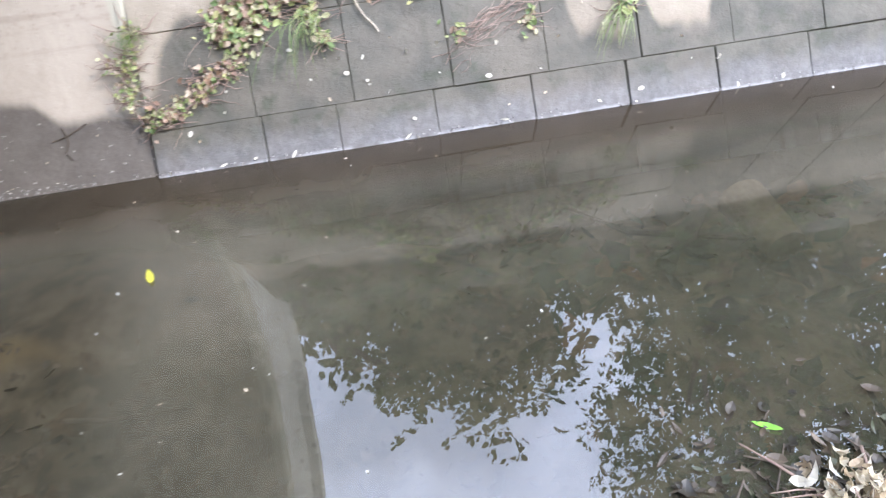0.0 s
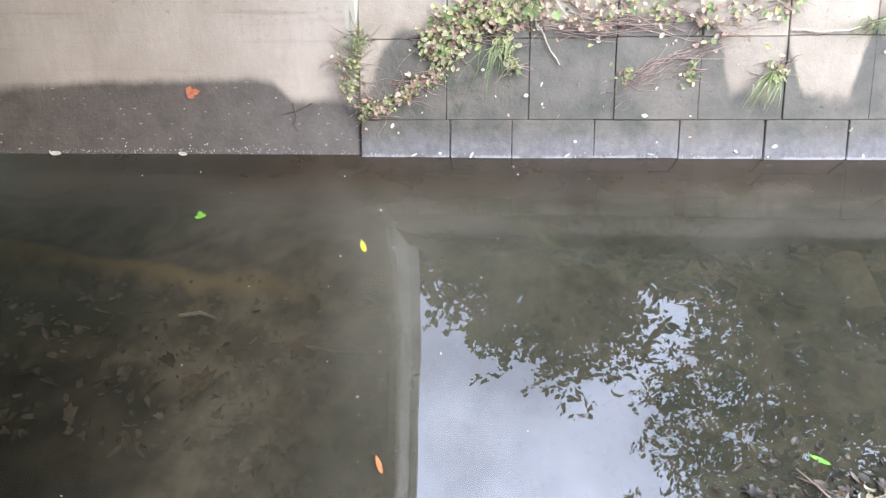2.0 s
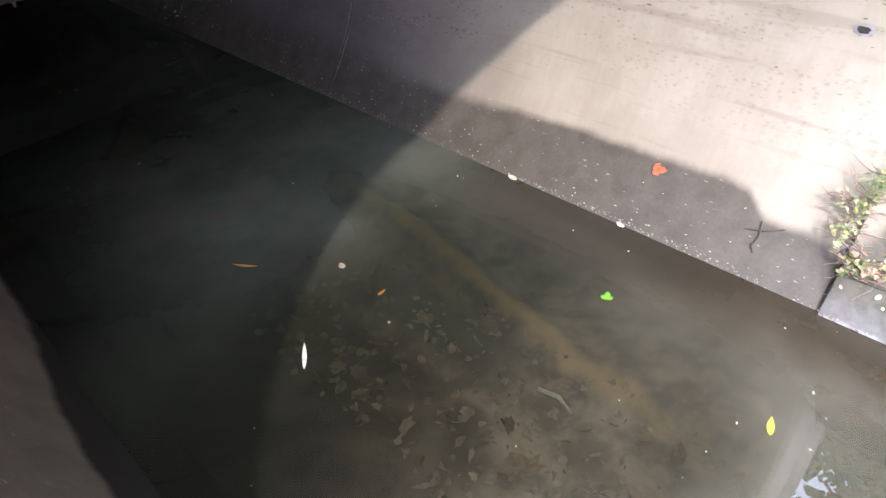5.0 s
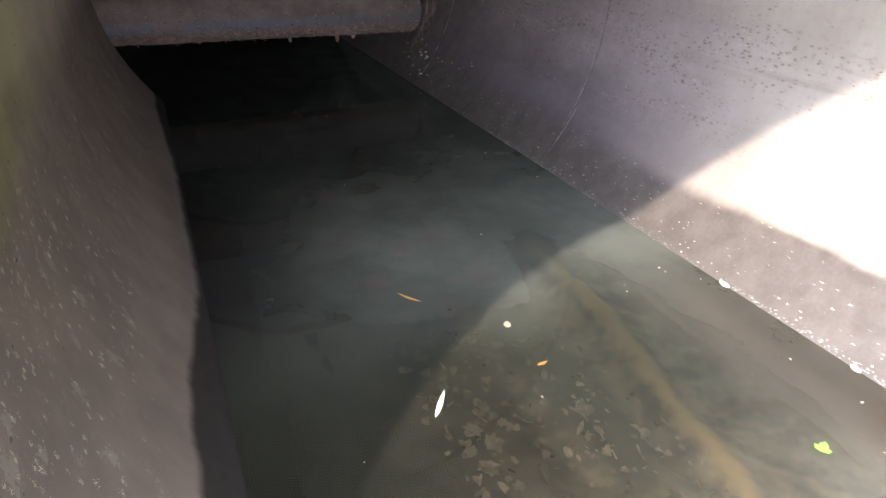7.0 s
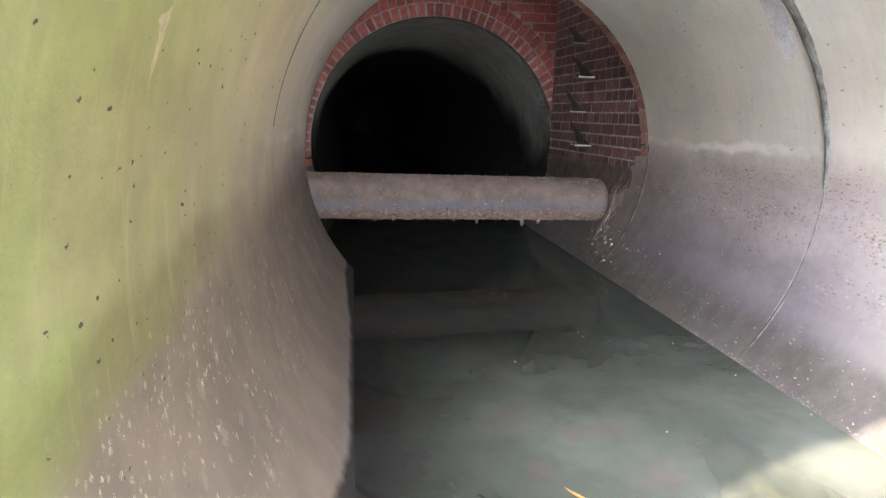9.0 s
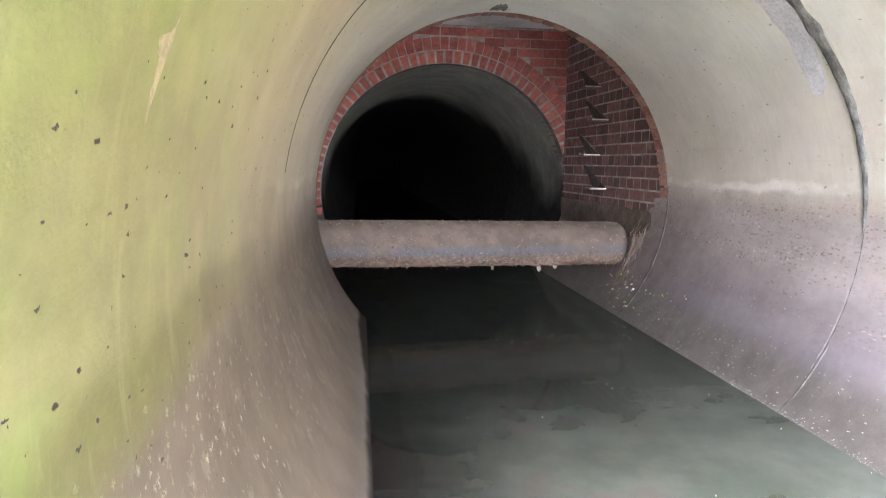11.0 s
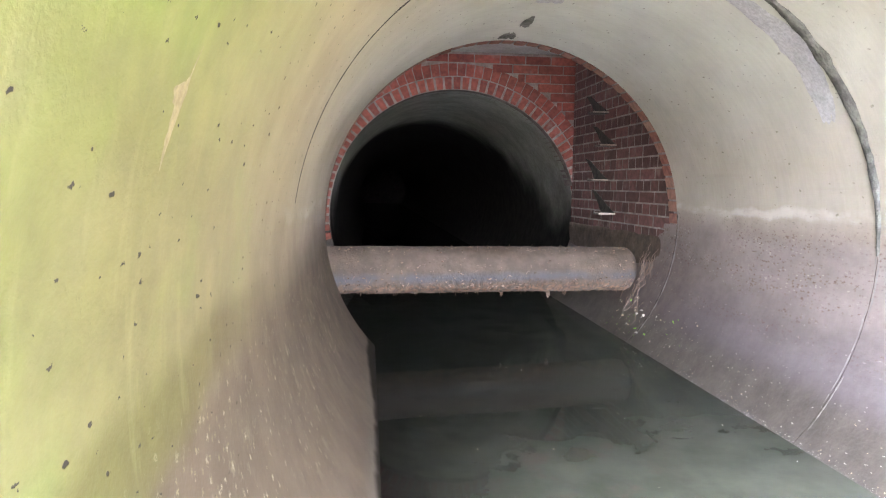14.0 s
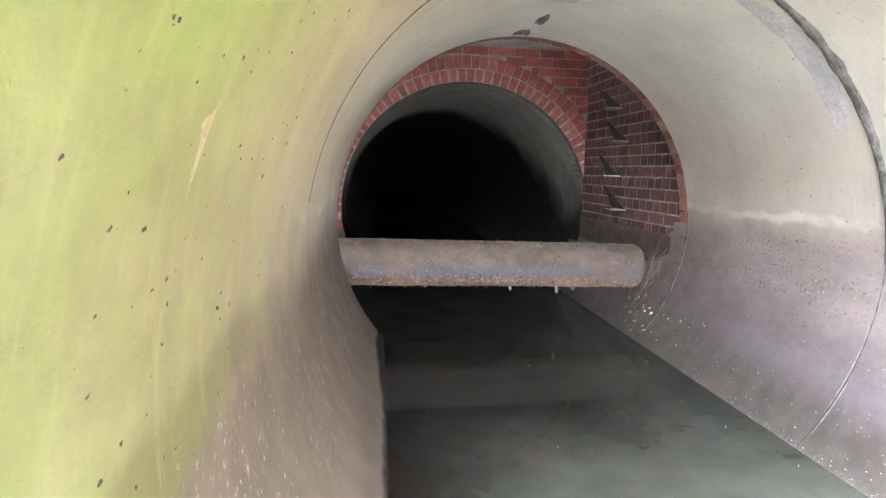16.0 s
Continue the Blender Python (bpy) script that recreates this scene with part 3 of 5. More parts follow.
M_WETLEAF = leaf_mat("wet_dark_leaf", [(0.045, 0.036, 0.024), (0.07, 0.052, 0.034), (0.03, 0.026, 0.018), (0.10, 0.075, 0.05), (0.05, 0.055, 0.03)], 0.45, 0)
M_SUNK_PALE = leaf_mat("sunken_pale_leaf", [(0.25, 0.135, 0.085), (0.20, 0.128, 0.086), (0.21, 0.16, 0.10)], 0.8, 0)
M_PALELEAF = leaf_mat("pale_leaf", [(0.52, 0.46, 0.34), (0.48, 0.41, 0.28), (0.58, 0.54, 0.44), (0.40, 0.31, 0.20)])
M_GREENLEAF = leaf_mat("fresh_green_leaf", [(0.22, 0.55, 0.06)])
M_YELLOWLEAF = leaf_mat("yellow_leaf", [(0.72, 0.66, 0.08)])
M_ORANGELEAF = leaf_mat("orange_leaf", [(0.62, 0.27, 0.06)])
M_REDLEAF = leaf_mat("rust_red_leaf", [(0.46, 0.15, 0.07)])
M_RUSTLEAF = leaf_mat("wet_orange_leaf", [(0.50, 0.17, 0.04)])
M_WHITE = leaf_mat("white_willow_leaf", [(0.80, 0.78, 0.72)])
M_TAN = plain("sunken_clay", (0.27, 0.19, 0.12), (0.36, 0.26, 0.17), 9, 0.9, 0.4, 60)


# ---------------------------------------------------------------- mesh helpers
def mesh_of(bm, name, mat, smooth=False):
    me = bpy.data.meshes.new(name)
    bmesh.ops.recalc_face_normals(bm, faces=bm.faces) if len(bm.faces) < 20000 else None
    bm.to_mesh(me)
    bm.free()
    me.materials.append(mat)
    if smooth:
        for p in me.polygons:
            p.use_smooth = True
    return me


def part(name, bm, mat, parent=None, label="", smooth=False):
    ob = new(name, mesh_of(bm, name, mat, smooth))
    if parent:
        ob.parent = parent
    if label:
        ob["label"] = label
    return ob


def box(bm, lo, hi, bevel=0.0):
    lo, hi = Vector(lo), Vector(hi)
    v = bmesh.ops.create_cube(bm, size=1.0, matrix=Matrix.Translation((lo + hi) / 2) @ Matrix.Diagonal((*(hi - lo), 1)))["verts"]
    if bevel:
        e = list({e for x in v for e in x.link_edges})
        bmesh.ops.bevel(bm, geom=e, offset=bevel, segments=1, affect="EDGES")
    return bm


def lathe(bm, prof, a0=0.0, a1=360.0, seg=128, wob=0.0):
    """Turns a profile of (radius, y) round the culvert's axis; angles from +x, upwards."""
    full = abs(a1 - a0) >= 360
    cols = []
    for k in range(seg if full else seg + 1):
        a = radians(a0 + (a1 - a0) * k / seg)
        ring = []
        for r, y in prof:
            rr = r + (wob * noise.noise((math.cos(a) * 3, y * 2, math.sin(a) * 3)) if wob else 0)
            ring.append(bm.verts.new((rr * math.cos(a), y, ZC + rr * math.sin(a))))
        cols.append(ring)
    n = len(prof)
    for k in range(seg):
        p, q = cols[k], cols[(k + 1) % len(cols)]
        for j in range(n - 1):
            bm.faces.new((p[j], p[j + 1], q[j + 1], q[j]))
    return bm


def tube(bm, pts, radii, seg=6):
    """A round tapering stick along pts."""
    pts = [Vector(p) for p in pts]
    rings = []
    for k, p in enumerate(pts):
        d = (pts[min(k + 1, len(pts) - 1)] - pts[max(k - 1, 0)]).normalized()
        u = d.orthogonal().normalized()
        w = d.cross(u)
        r = radii[k] if isinstance(radii, (list, tuple)) else radii
        rings.append([bm.verts.new(p + r * (math.cos(6.2832 * j / seg) * u + math.sin(6.2832 * j / seg) * w)) for j in range(seg)])
    for a, b in zip(rings, rings[1:]):
        for j in range(seg):
            bm.faces.new((a[j], a[(j + 1) % seg], b[(j + 1) % seg], b[j]))
    bm.faces.new(rings[0][::-1])
    bm.faces.new(rings[-1])
    return bm


LOBES = {
    "oval": [(0.0, 0.0), (0.22, 0.20), (0.30, 0.45), (0.22, 0.75), (0.0, 1.0)],
    "lance": [(0.0, 0.0), (0.10, 0.2), (0.14, 0.5), (0.08, 0.8), (0.0, 1.0)],
    "sliver": [(0.0, 0.0), (0.05, 0.25), (0.065, 0.5), (0.04, 0.8), (0.0, 1.0)],
    "ivy": [(0.0, 0.0), (0.34, 0.05), (0.46, 0.42), (0.24, 0.50), (0.20, 0.75), (0.0, 1.0)],
    "maple": [(0.0, 0.0), (0.20, 0.10), (0.48, 0.14), (0.36, 0.34), (0.56, 0.58), (0.26, 0.56), (0.22, 0.80), (0.0, 1.0)],
}


def leaf(bm, at, along, up, size, shape="oval", fold=0.15, curl=0.15):
    """A thin leaf folded along its midrib, as one island."""
    along, up = Vector(along).normalized(), Vector(up)
    side = along.cross(up)
    side = side.normalized() if side.length > 1e-4 else along.orthogonal().normalized()
    up = side.cross(along)
    at, prof = Vector(at), LOBES[shape]

    def place(x, y):
        return at + size * (along * (y - 0.5) + side * x + up * (fold * abs(x) + curl * (y - 0.5) ** 2))
    mid = [bm.verts.new(place(0, y)) for x, y in prof]
    for sg in (1, -1):
        out = [mid[0]] + [bm.verts.new(place(sg * x, y)) for x, y in prof[1:-1]] + [mid[-1]]
        for j in range(len(prof) - 1):
            f = [mid[j], mid[j + 1], out[j + 1], out[j]]
            f = list(dict.fromkeys(f))
            if len(f) > 2:
                bm.faces.new(f if sg > 0 else f[::-1])


def rv(s=1.0):
    return Vector((random.uniform(-s, s), random.uniform(-s, s), random.uniform(-s, s)))


SLAB_N = Vector((-1, 0, BB)).normalized()
SLAB_U = Vector((BB, 0, 1)).normalized()


def on_slab(y, z, off=0.0):
    return Vector((BA + BB * z, y, z)) + SLAB_N * off


# ---------------------------------------------------------------- the setting
# Culvert of cast concrete pipes, with a rounded lip at each joint.
culvert = tagged(new("tunnel_wall"), "round concrete culvert with algae and a wet dark band", "tunnel wall", kind="structure")


def pipe_ring(y0, y1, r, mat, a0=0.0, a1=360.0, lip0=0.012, lip1=0.012):
    n = max(2, int((y1 - y0) / 0.12))
    prof = [(r + 0.15, y0), (r + lip0, y0)]
    prof += [(r, y0 + lip0 + (y1 - y0 - lip0 - lip1) * k / n) for k in range(n + 1)]
    prof += [(r + lip1, y1), (r + 0.15, y1), (r + 0.15, y0)]
    return part("pipe_ring", lathe(bmesh.new(), prof, a0, a1, 144 if a1 - a0 > 200 else 72, 0.0), mat, culvert, smooth=False)


pipe_ring(0.0, Y1 - 0.0002, R, M_BARREL, lip0=0.010, lip1=0.001)
pipe_ring(Y1 + 0.0002, Y2, R, M_BARREL, lip0=0.001, lip1=0.003)
pipe_ring(Y2 + 0.002, Y3 + 0.35, R, M_BARREL, 238, 360, 0.002, 0.004)
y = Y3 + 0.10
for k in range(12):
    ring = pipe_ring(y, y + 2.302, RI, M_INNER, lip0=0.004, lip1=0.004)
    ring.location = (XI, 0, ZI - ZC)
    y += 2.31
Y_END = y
for ob in culvert.children:
    for p in ob.data.polygons:
        p.use_smooth = True
    ob.data.set_sharp_from_angle(angle=radians(25))

# Ragged mortar in the nearest joint, thick on the upper right, a hair crack on the left.
bm = bmesh.new()
prev = None
for k in range(79):
    a = radians(-1 + k * 1.25)
    deg = math.degrees(a)
    fat = max(0.0, 1 - abs(deg - 38) / 46)
    w = 0.006 + 0.034 * fat * (0.6 + 0.8 * abs(noise.noise((deg * 0.11, 3, 0)))) + 0.006 * noise.noise((deg * 0.6, 0, 0))
    rr = R - 0.002 - 0.010 * fat
    row = []
    for t, dr in ((-1, 0.006), (-0.5, -0.002 * fat), (0.1, 0.004 * noise.noise((deg * 0.5, 1, 5))), (0.6, -0.001), (1, 0.006)):
        j = 0.25 * noise.noise((deg * 0.35, t * 3, 7))
        q = rr + dr
        row.append(bm.verts.new((q * math.cos(a), Y1 + w * (t + j) + 0.012 * fat, ZC + q * math.sin(a))))
    if prev:
        for j in range(4):
            bm.faces.new((prev[j], prev[j + 1], row[j + 1], row[j]))
    prev = row
part("joint_mortar", bm, M_SEAL, culvert, "ragged dark grey joint mortar", True)
bm = bmesh.new()
prev = None
for k in range(150):
    deg = 97 + k * 0.5
    a = radians(deg)
    w = max(0.0008, 0.0125 + 0.0080 * noise.noise((deg * 0.3, 2, 4)) - 0.002 * max(0, (deg - 150) / 22))
    dy = 0.004 * noise.noise((deg * 0.2, 9, 0))
    row = [bm.verts.new(((R - 0.0015) * math.cos(a), Y1 - 0.036 * (1 - math.cos(a)) + dy + t * w, ZC + (R - 0.0015) * math.sin(a))) for t in (-1, 1)]
    if prev:
        bm.faces.new((prev[0], prev[1], row[1], row[0]))
    prev = row
part("joint_crack", bm, M_CRACK_SHADE, culvert, "thin dark open joint")
for yj, mat, y0, width, rr, name, label in ((Y2 - 0.012, M_CRACK_SHADE, 0.0, 0.0030, 0.0015, "joint_crack", "thin dark open joint at the pipe's end"), (Y2 - 0.012, M_EDGE, -0.014, 0.0060, 0.0012, "joint_edge", "chipped pale edge of the pipe's end"),
                                            (Y1, M_CRACK_SHADE, 0.0, 0.0014, 0.0015, "joint_crack", "thin dark open joint"), (Y1, M_EDGE, -0.009, 0.0030, 0.0012, "joint_edge", "chipped pale edge of the joint"), (Y1, M_EDGE, 0.009, 0.0030, 0.0012, "joint_edge", "chipped pale edge of the joint")):
    bm = bmesh.new()
    prev = None
    for k in range(140):
        deg = -58 + k * 0.45
        a = radians(deg)
        w = width * (1 + 1.5 * noise.noise((deg * 0.55, y0 * 90, 4))) * (1.0 if y0 == 0 else max(0.0, min(1.0, 0.5 + 3 * noise.noise((deg * 0.13, y0 * 70, 1)))))
        dy = 0.004 * noise.noise((deg * 0.25, 9, 0))
        row = [bm.verts.new(((R - rr) * math.cos(a), yj + y0 + dy + t * w, ZC + (R - rr) * math.sin(a))) for t in (-1, 1)]
        if prev and w > 0.0002:
            bm.faces.new((prev[0], prev[1], row[1], row[0]))
        prev = row
    part(name, bm, mat, culvert, label)


def smear(name, y0, y1, a0, a1, mat, label, seed):
    """A thin uneven patch of mortar on the bore."""
    b = bmesh.new()
    na, ny = 28, 10
    grid = []
    for i in range(na + 1):
        u = i / na
        lo = y0 + (y1 - y0) * (0.0 + 0.35 * abs(noise.noise((u * 5, seed, 1))))
        hi = y1 - (y1 - y0) * 0.55 * abs(noise.noise((u * 4, seed, 9)))
        taper = math.sin(math.pi * min(max(u, 0.0), 1.0)) ** 0.5
        row = []
        for j in range(ny + 1):
            v = j / ny
            yy = hi + (lo - hi) * v * max(taper, 0.03)
            a = radians(a0 + (a1 - a0) * u)
            edge = min(1.0, 6 * min(v, 1 - v, u, 1 - u))
            r = R + 0.001 - 0.004 * edge * (0.7 + 0.5 * noise.noise((u * 9, v * 5, seed)))
            row.append(b.verts.new((r * math.cos(a), yy, ZC + r * math.sin(a))))
        grid.append(row)
    for p, q in zip(grid, grid[1:]):
        for j in range(ny):
            b.faces.new((p[j], p[j + 1], q[j + 1], q[j]))
    return part(name, b, mat, culvert, label, True)


smear("mortar_smear", Y1 + 0.03, Y1 + 0.20, 24, 66, M_PATCH, "pale grey mortar smear beside the joint", 2.0)
smear("mortar_patch", 2.95, 3.10, 86, 94, M_PATCH, "pale mortar patch", 5.0)
smear("mortar_patch", 3.30, 3.58, 88.5, 92.0, M_SEAL, "dark mortar patch", 8.0)
smear("mortar_patch", 3.66, 3.86, 89, 95, M_SEAL, "dark mortar patch", 11.0)
# A scrape in the algae: thin at the top, widening quickly, then tapering downwards.
bm = bmesh.new()
prev = None
for k in range(61):
    u = k / 60
    a = radians(159.6 + 7.9 * u)
    wide = 0.0035 + 0.024 * max(0.0, min(1.0, (u - 0.25) / 0.12)) * (1 - max(0.0, (u - 0.36) / 0.64)) ** 0.9
    wide *= 1 + 0.35 * noise.noise((u * 14, 3, 1))
    wide *= min(1.0, 6 * u + 0.15, 8 * (1 - u) + 0.1)
    yc = 0.795 - 0.033 * u
    lo = yc - wide * (1.3 if 0.3 < u < 0.5 else 0.8)
    row = [bm.verts.new(((R - 0.0006) * math.cos(a), v, ZC + (R - 0.0006) * math.sin(a))) for v in (lo, yc + wide * 0.25)]
    if prev:
        bm.faces.new((prev[0], prev[1], row[1], row[0]))
    prev = row
part("scar", bm, M_SCAR, culvert, "pale scraped scar in the algae")
# Brick chamber in the culvert: side walls, arched end face, roof slab.
chamber = tagged(new("wall_chamber"), "red and dark brick chamber with an arched end face", "brick wall", kind="structure")


def side_x(y):
    """The right side wall, a little out of line with the culvert."""
    return 1.054 - 0.0324 * (y - 4.0)


bm = bmesh.new()
ends = [[bm.verts.new(p) for p in ((side_x(yy) - 0.0012, yy, 0.58), (side_x(yy) + 0.25, yy, 0.58), (side_x(yy) + 0.25, yy, ZTOP), (side_x(yy) - 0.0012, yy, ZTOP))] for yy in (Y2 + 0.115, Y3 + 0.002)]
for j in range(4):
    bm.faces.new((ends[0][j], ends[0][(j + 1) % 4], ends[1][(j + 1) % 4], ends[1][j]))
bm.faces.new(ends[0])
bm.faces.new(ends[1])
part("mortar_bed", bm, M_MORTAR_DARK, chamber)
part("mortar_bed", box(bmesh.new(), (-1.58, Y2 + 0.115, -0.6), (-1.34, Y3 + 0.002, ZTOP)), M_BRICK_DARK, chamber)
bm = bmesh.new()
cols = []
for k in range(121):
    xx = -1.0 + 2.0 * k / 120
    zz = ZI + math.sqrt(max(RI ** 2 - (xx - XI) ** 2, 0.0))
    cols.append([bm.verts.new(p) for p in ((xx, Y3 + 0.001, zz), (xx, Y3 + 0.001, ZTOP), (xx, Y3 + 0.24, ZTOP), (xx, Y3 + 0.24, zz))])
for p, q in zip(cols, cols[1:]):
    for j in range(4):
        bm.faces.new((p[j], p[(j + 1) % 4], q[(j + 1) % 4], q[j]))
part("mortar_bed", bm, M_MORTAR, chamber)
bm = bmesh.new()
lathe(bm, [(RI, Y3 + 0.002), (1.36, Y3 + 0.002), (1.36, Y3 + 0.23), (RI, Y3 + 0.23)], 130, 186, 30)
bmesh.ops.translate(bm, verts=bm.verts, vec=(XI, 0, ZI - ZC))
part("mortar_bed", bm, M_MORTAR, chamber)
part("near_wall", lathe(bmesh.new(), [(R + 0.10, Y2 + 0.004), (R + 0.10, Y2 + 0.12), (R + 0.5, Y2 + 0.12), (R + 0.5, Y2 + 0.004)], 0, 250, 64), M_MORTAR, chamber)
# Closing walls of the left recess, its shade painted in as near black.
bm = lathe(bmesh.new(), [(RI + 0.001, Y3 + 0.06), (RI + 0.001, Y3 + 0.095), (1.6, Y3 + 0.095), (1.6, Y3 + 0.06), (RI + 0.001, Y3 + 0.06)], 175, 250, 40)
bmesh.ops.translate(bm, verts=bm.verts, vec=(XI, 0, ZI - ZC))
part("low_wall", bm, M_CRACK_SHADE, chamber)
part("invert", box(bmesh.new(), (-1.58, Y2 + 0.02, -0.62), (-0.45, Y3 + 0.2, -0.34)), M_CRACK_SHADE, chamber)
# rough mortar fillet where the brick meets the culvert
bm = bmesh.new()
prev = None
for k in range(90):
    yy = Y2 + 0.10 + (Y3 - Y2 - 0.10) * k / 89
    n1 = noise.noise((yy * 4, 1, 0))
    n2 = noise.noise((yy * 16, 5, 2))
    row = []
    for j, zz in enumerate((0.44 + 0.03 * n1, 0.51 + 0.03 * n2, 0.57 + 0.02 * n1, 0.628 + 0.005 * n2 + 0.012 * n1, 0.636 + 0.005 * n2 + 0.012 * n1)):
        bx = math.sqrt(R * R - (zz - ZC) ** 2)
        full = min(1.0, (yy - Y2 - 0.10) / 0.5)
        xx = min(bx + 0.004 * (1 - full), side_x(yy)) - full * (0.001, 0.010, 0.016, 0.010, -0.01)[j] - 0.003 * abs(noise.noise((yy * 9, zz * 22, 3)))
        row.append(bm.verts.new((xx, yy, zz)))
    if prev:
        for j in range(4):
            bm.faces.new((prev[j], prev[j + 1], row[j + 1], row[j]))
    prev = row
part("mortar_fillet", bm, M_FILLET, chamber, "rough grey mortar fillet under the bricks", True)
roof = tagged(part("ceiling", box(bmesh.new(), (-1.6, Y2 + 0.02, ZTOP), (1.3, Y3 + 0.3, ZTOP + 0.2), 0.01), M_ROOF),
              "grey concrete roof slab over the chamber", "ceiling", kind="structure")
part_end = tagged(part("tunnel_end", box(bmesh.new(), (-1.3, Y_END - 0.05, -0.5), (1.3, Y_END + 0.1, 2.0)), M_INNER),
                  "plain concrete end of the tunnel, its shade painted near black", "wall", kind="structure")

# Headwall: a thick concrete collar round the mouth.
bm = bmesh.new()
lathe(bm, [(R + 0.012, 0.004), (1.42, -0.015), (1.425, -0.055), (1.50, -0.055), (1.51, -0.04), (1.51, 0.12), (2.0, 0.12), (2.0, 0.42), (R + 0.16, 0.42)], -25, 205, 96, 0.006)
headwall = tagged(part("headwall", bm, M_HEAD), "weathered concrete headwall round the culvert mouth", "wall", kind="structure")

# Stream water, one sheet through culvert and channel.
bm = bmesh.new()
for lo, hi, w in ((-40.0, 0.0, 1.4), (0.0, Y_END, 1.06)):
    bm.faces.new([bm.verts.new(p) for p in ((-w, lo, 0), (w, lo, 0), (w, hi, 0), (-w, hi, 0))])
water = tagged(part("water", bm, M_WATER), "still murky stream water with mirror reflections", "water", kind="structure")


def bed_height(x, y):
    n = 0.05 * noise.fractal((x * 2.3, y * 2.3, 1.7), 1.0, 2.0, 4)
    h = -0.13
    k = min(1, max(0, (x - 0.36) / 0.36))
    h -= 0.12 * k * k * (3 - 2 * k) * max(0.0, min(1.0, -y / 0.3))
    if y > 0.1:
        h += 0.045 * math.exp(-((x - 0.215 - 0.14 * y) / 0.06) ** 2) * min(1, (y - 0.1) / 0.3) * max(0, min(1, (2.0 - y) / 0.5))
    else:
        h -= 0.05 * min(1, -y)
    if y < -0.7:
        k = min(1, (-0.7 - y) / 0.45) * max(0, min(1, (-0.24 - x) / 0.25))
        h += 0.16 * k
    if y > -0.05:
        e = max(0.0, min(1.0, (abs(x) - 0.48) / 0.26)) * min(1.0, (y + 0.05) / 0.3)
        e = e * e * (3 - 2 * e)
        return (h + n) * (1 - e) - 0.12 * e
    return h + n


def sheet(bm, xs, ys, fn, skip=None):
    grid = [[bm.verts.new((a, b, fn(a, b))) for a in xs] for b in ys]
    for j in range(len(ys) - 1):
        for i in range(len(xs) - 1):
            if not (skip and skip(xs[i], xs[i + 1], ys[j], ys[j + 1])):
                bm.faces.new((grid[j][i], grid[j][i + 1], grid[j + 1][i + 1], grid[j + 1][i]))
    return bm


bm = sheet(bmesh.new(), [-1.02 + 0.02 * k for k in range(103)], [-4 + 0.03 * k for k in range(330)], bed_height)
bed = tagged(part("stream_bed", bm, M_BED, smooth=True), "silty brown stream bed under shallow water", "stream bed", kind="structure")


def ground_height(x, y):
    """Channel between the banks, level land beside it, and the fill over the culvert."""
    a = abs(x)
    top = 1.25
    z = -0.55 if a < 0.62 else min(top, -0.55 + (a - 0.62) / BB - 0.30)
    z = max(z, -0.55)
    if a > 2.2:
        z = top + 0.05 * noise.noise((x * 0.5, y * 0.5, 0)) + min(1.5, (a - 2.2) * 0.08)
    if y > 0.25:
        z = max(z, 2.32 + 0.04 * noise.noise((x, y, 0)) + min(0.6, 0.1 * y))
    return z


GX = [-90, -40, -20, -12, -8, -6, -5, -4, -3.4, -3, -2.6, -2.2] + [-2.0 + 0.1 * k for k in range(41)] + [2.2, 2.6, 3, 3.4, 4, 5, 6, 8, 12, 20, 40, 90]
GY = [-90, -40, -20, -12, -8] + [-6 + 0.25 * k for k in range(25)] + [0.2, 0.3, 0.6, 1, 2, 4, 7, 12, 20, 24, 40, 90]
bm = sheet(bmesh.new(), GX, GY, ground_height, lambda a, b, c, d: c >= -0.01 and d <= 0.31 and a > -1.8 and b < 1.8)
ground = tagged(part("ground", bm, M_SOIL), "dark bare soil of the banks and the fill over the culvert", "ground", kind="structure")

# ---------------------------------------------------------------- bank slabs
pave = tagged(new("pavement"), "sloping bank of square concrete slabs, dark green-grey below and bare above", "pavement", kind="structure")
back = bmesh.new()
for sg in (1, -1):
    v = [back.verts.new(p) for p in ((sg * (BA + 0.012 - 0.3 * BB), -12, -0.3), (sg * (BA + 0.012 + 1.3 * BB), -12, 1.3),
                                     (sg * (BA + 0.012 + 1.3 * BB), 0.0, 1.3), (sg * (BA + 0.012 - 0.3 * BB), 0.0, -0.3))]
    back.faces.new(v)
part("slab_bedding", back, M_JOINT, pave)
ROWS = [(-0.16, 0.105), (0.105, 0.322), (0.322, 0.545), (0.545, 0.768)]
FIRST = [0.0, -0.303, -0.507, -0.775, -1.047, -1.312, -1.571]
UPPER = [0.0, -0.29, -0.56, -0.834, -1.10, -1.363, -1.625]


def slab_mesh(w, h):
    b = bmesh.new()
    box(b, (-w / 2, -h / 2, -0.05), (w / 2, h / 2, 0.0), 0.002)
    for v in b.verts:
        v.co += Vector((0, 0, 0.0015 * noise.noise((v.co.x * 20, v.co.y * 20, w * 30))))
    return mesh_of(b, "slab", M_SLAB)


slab_cache = {}
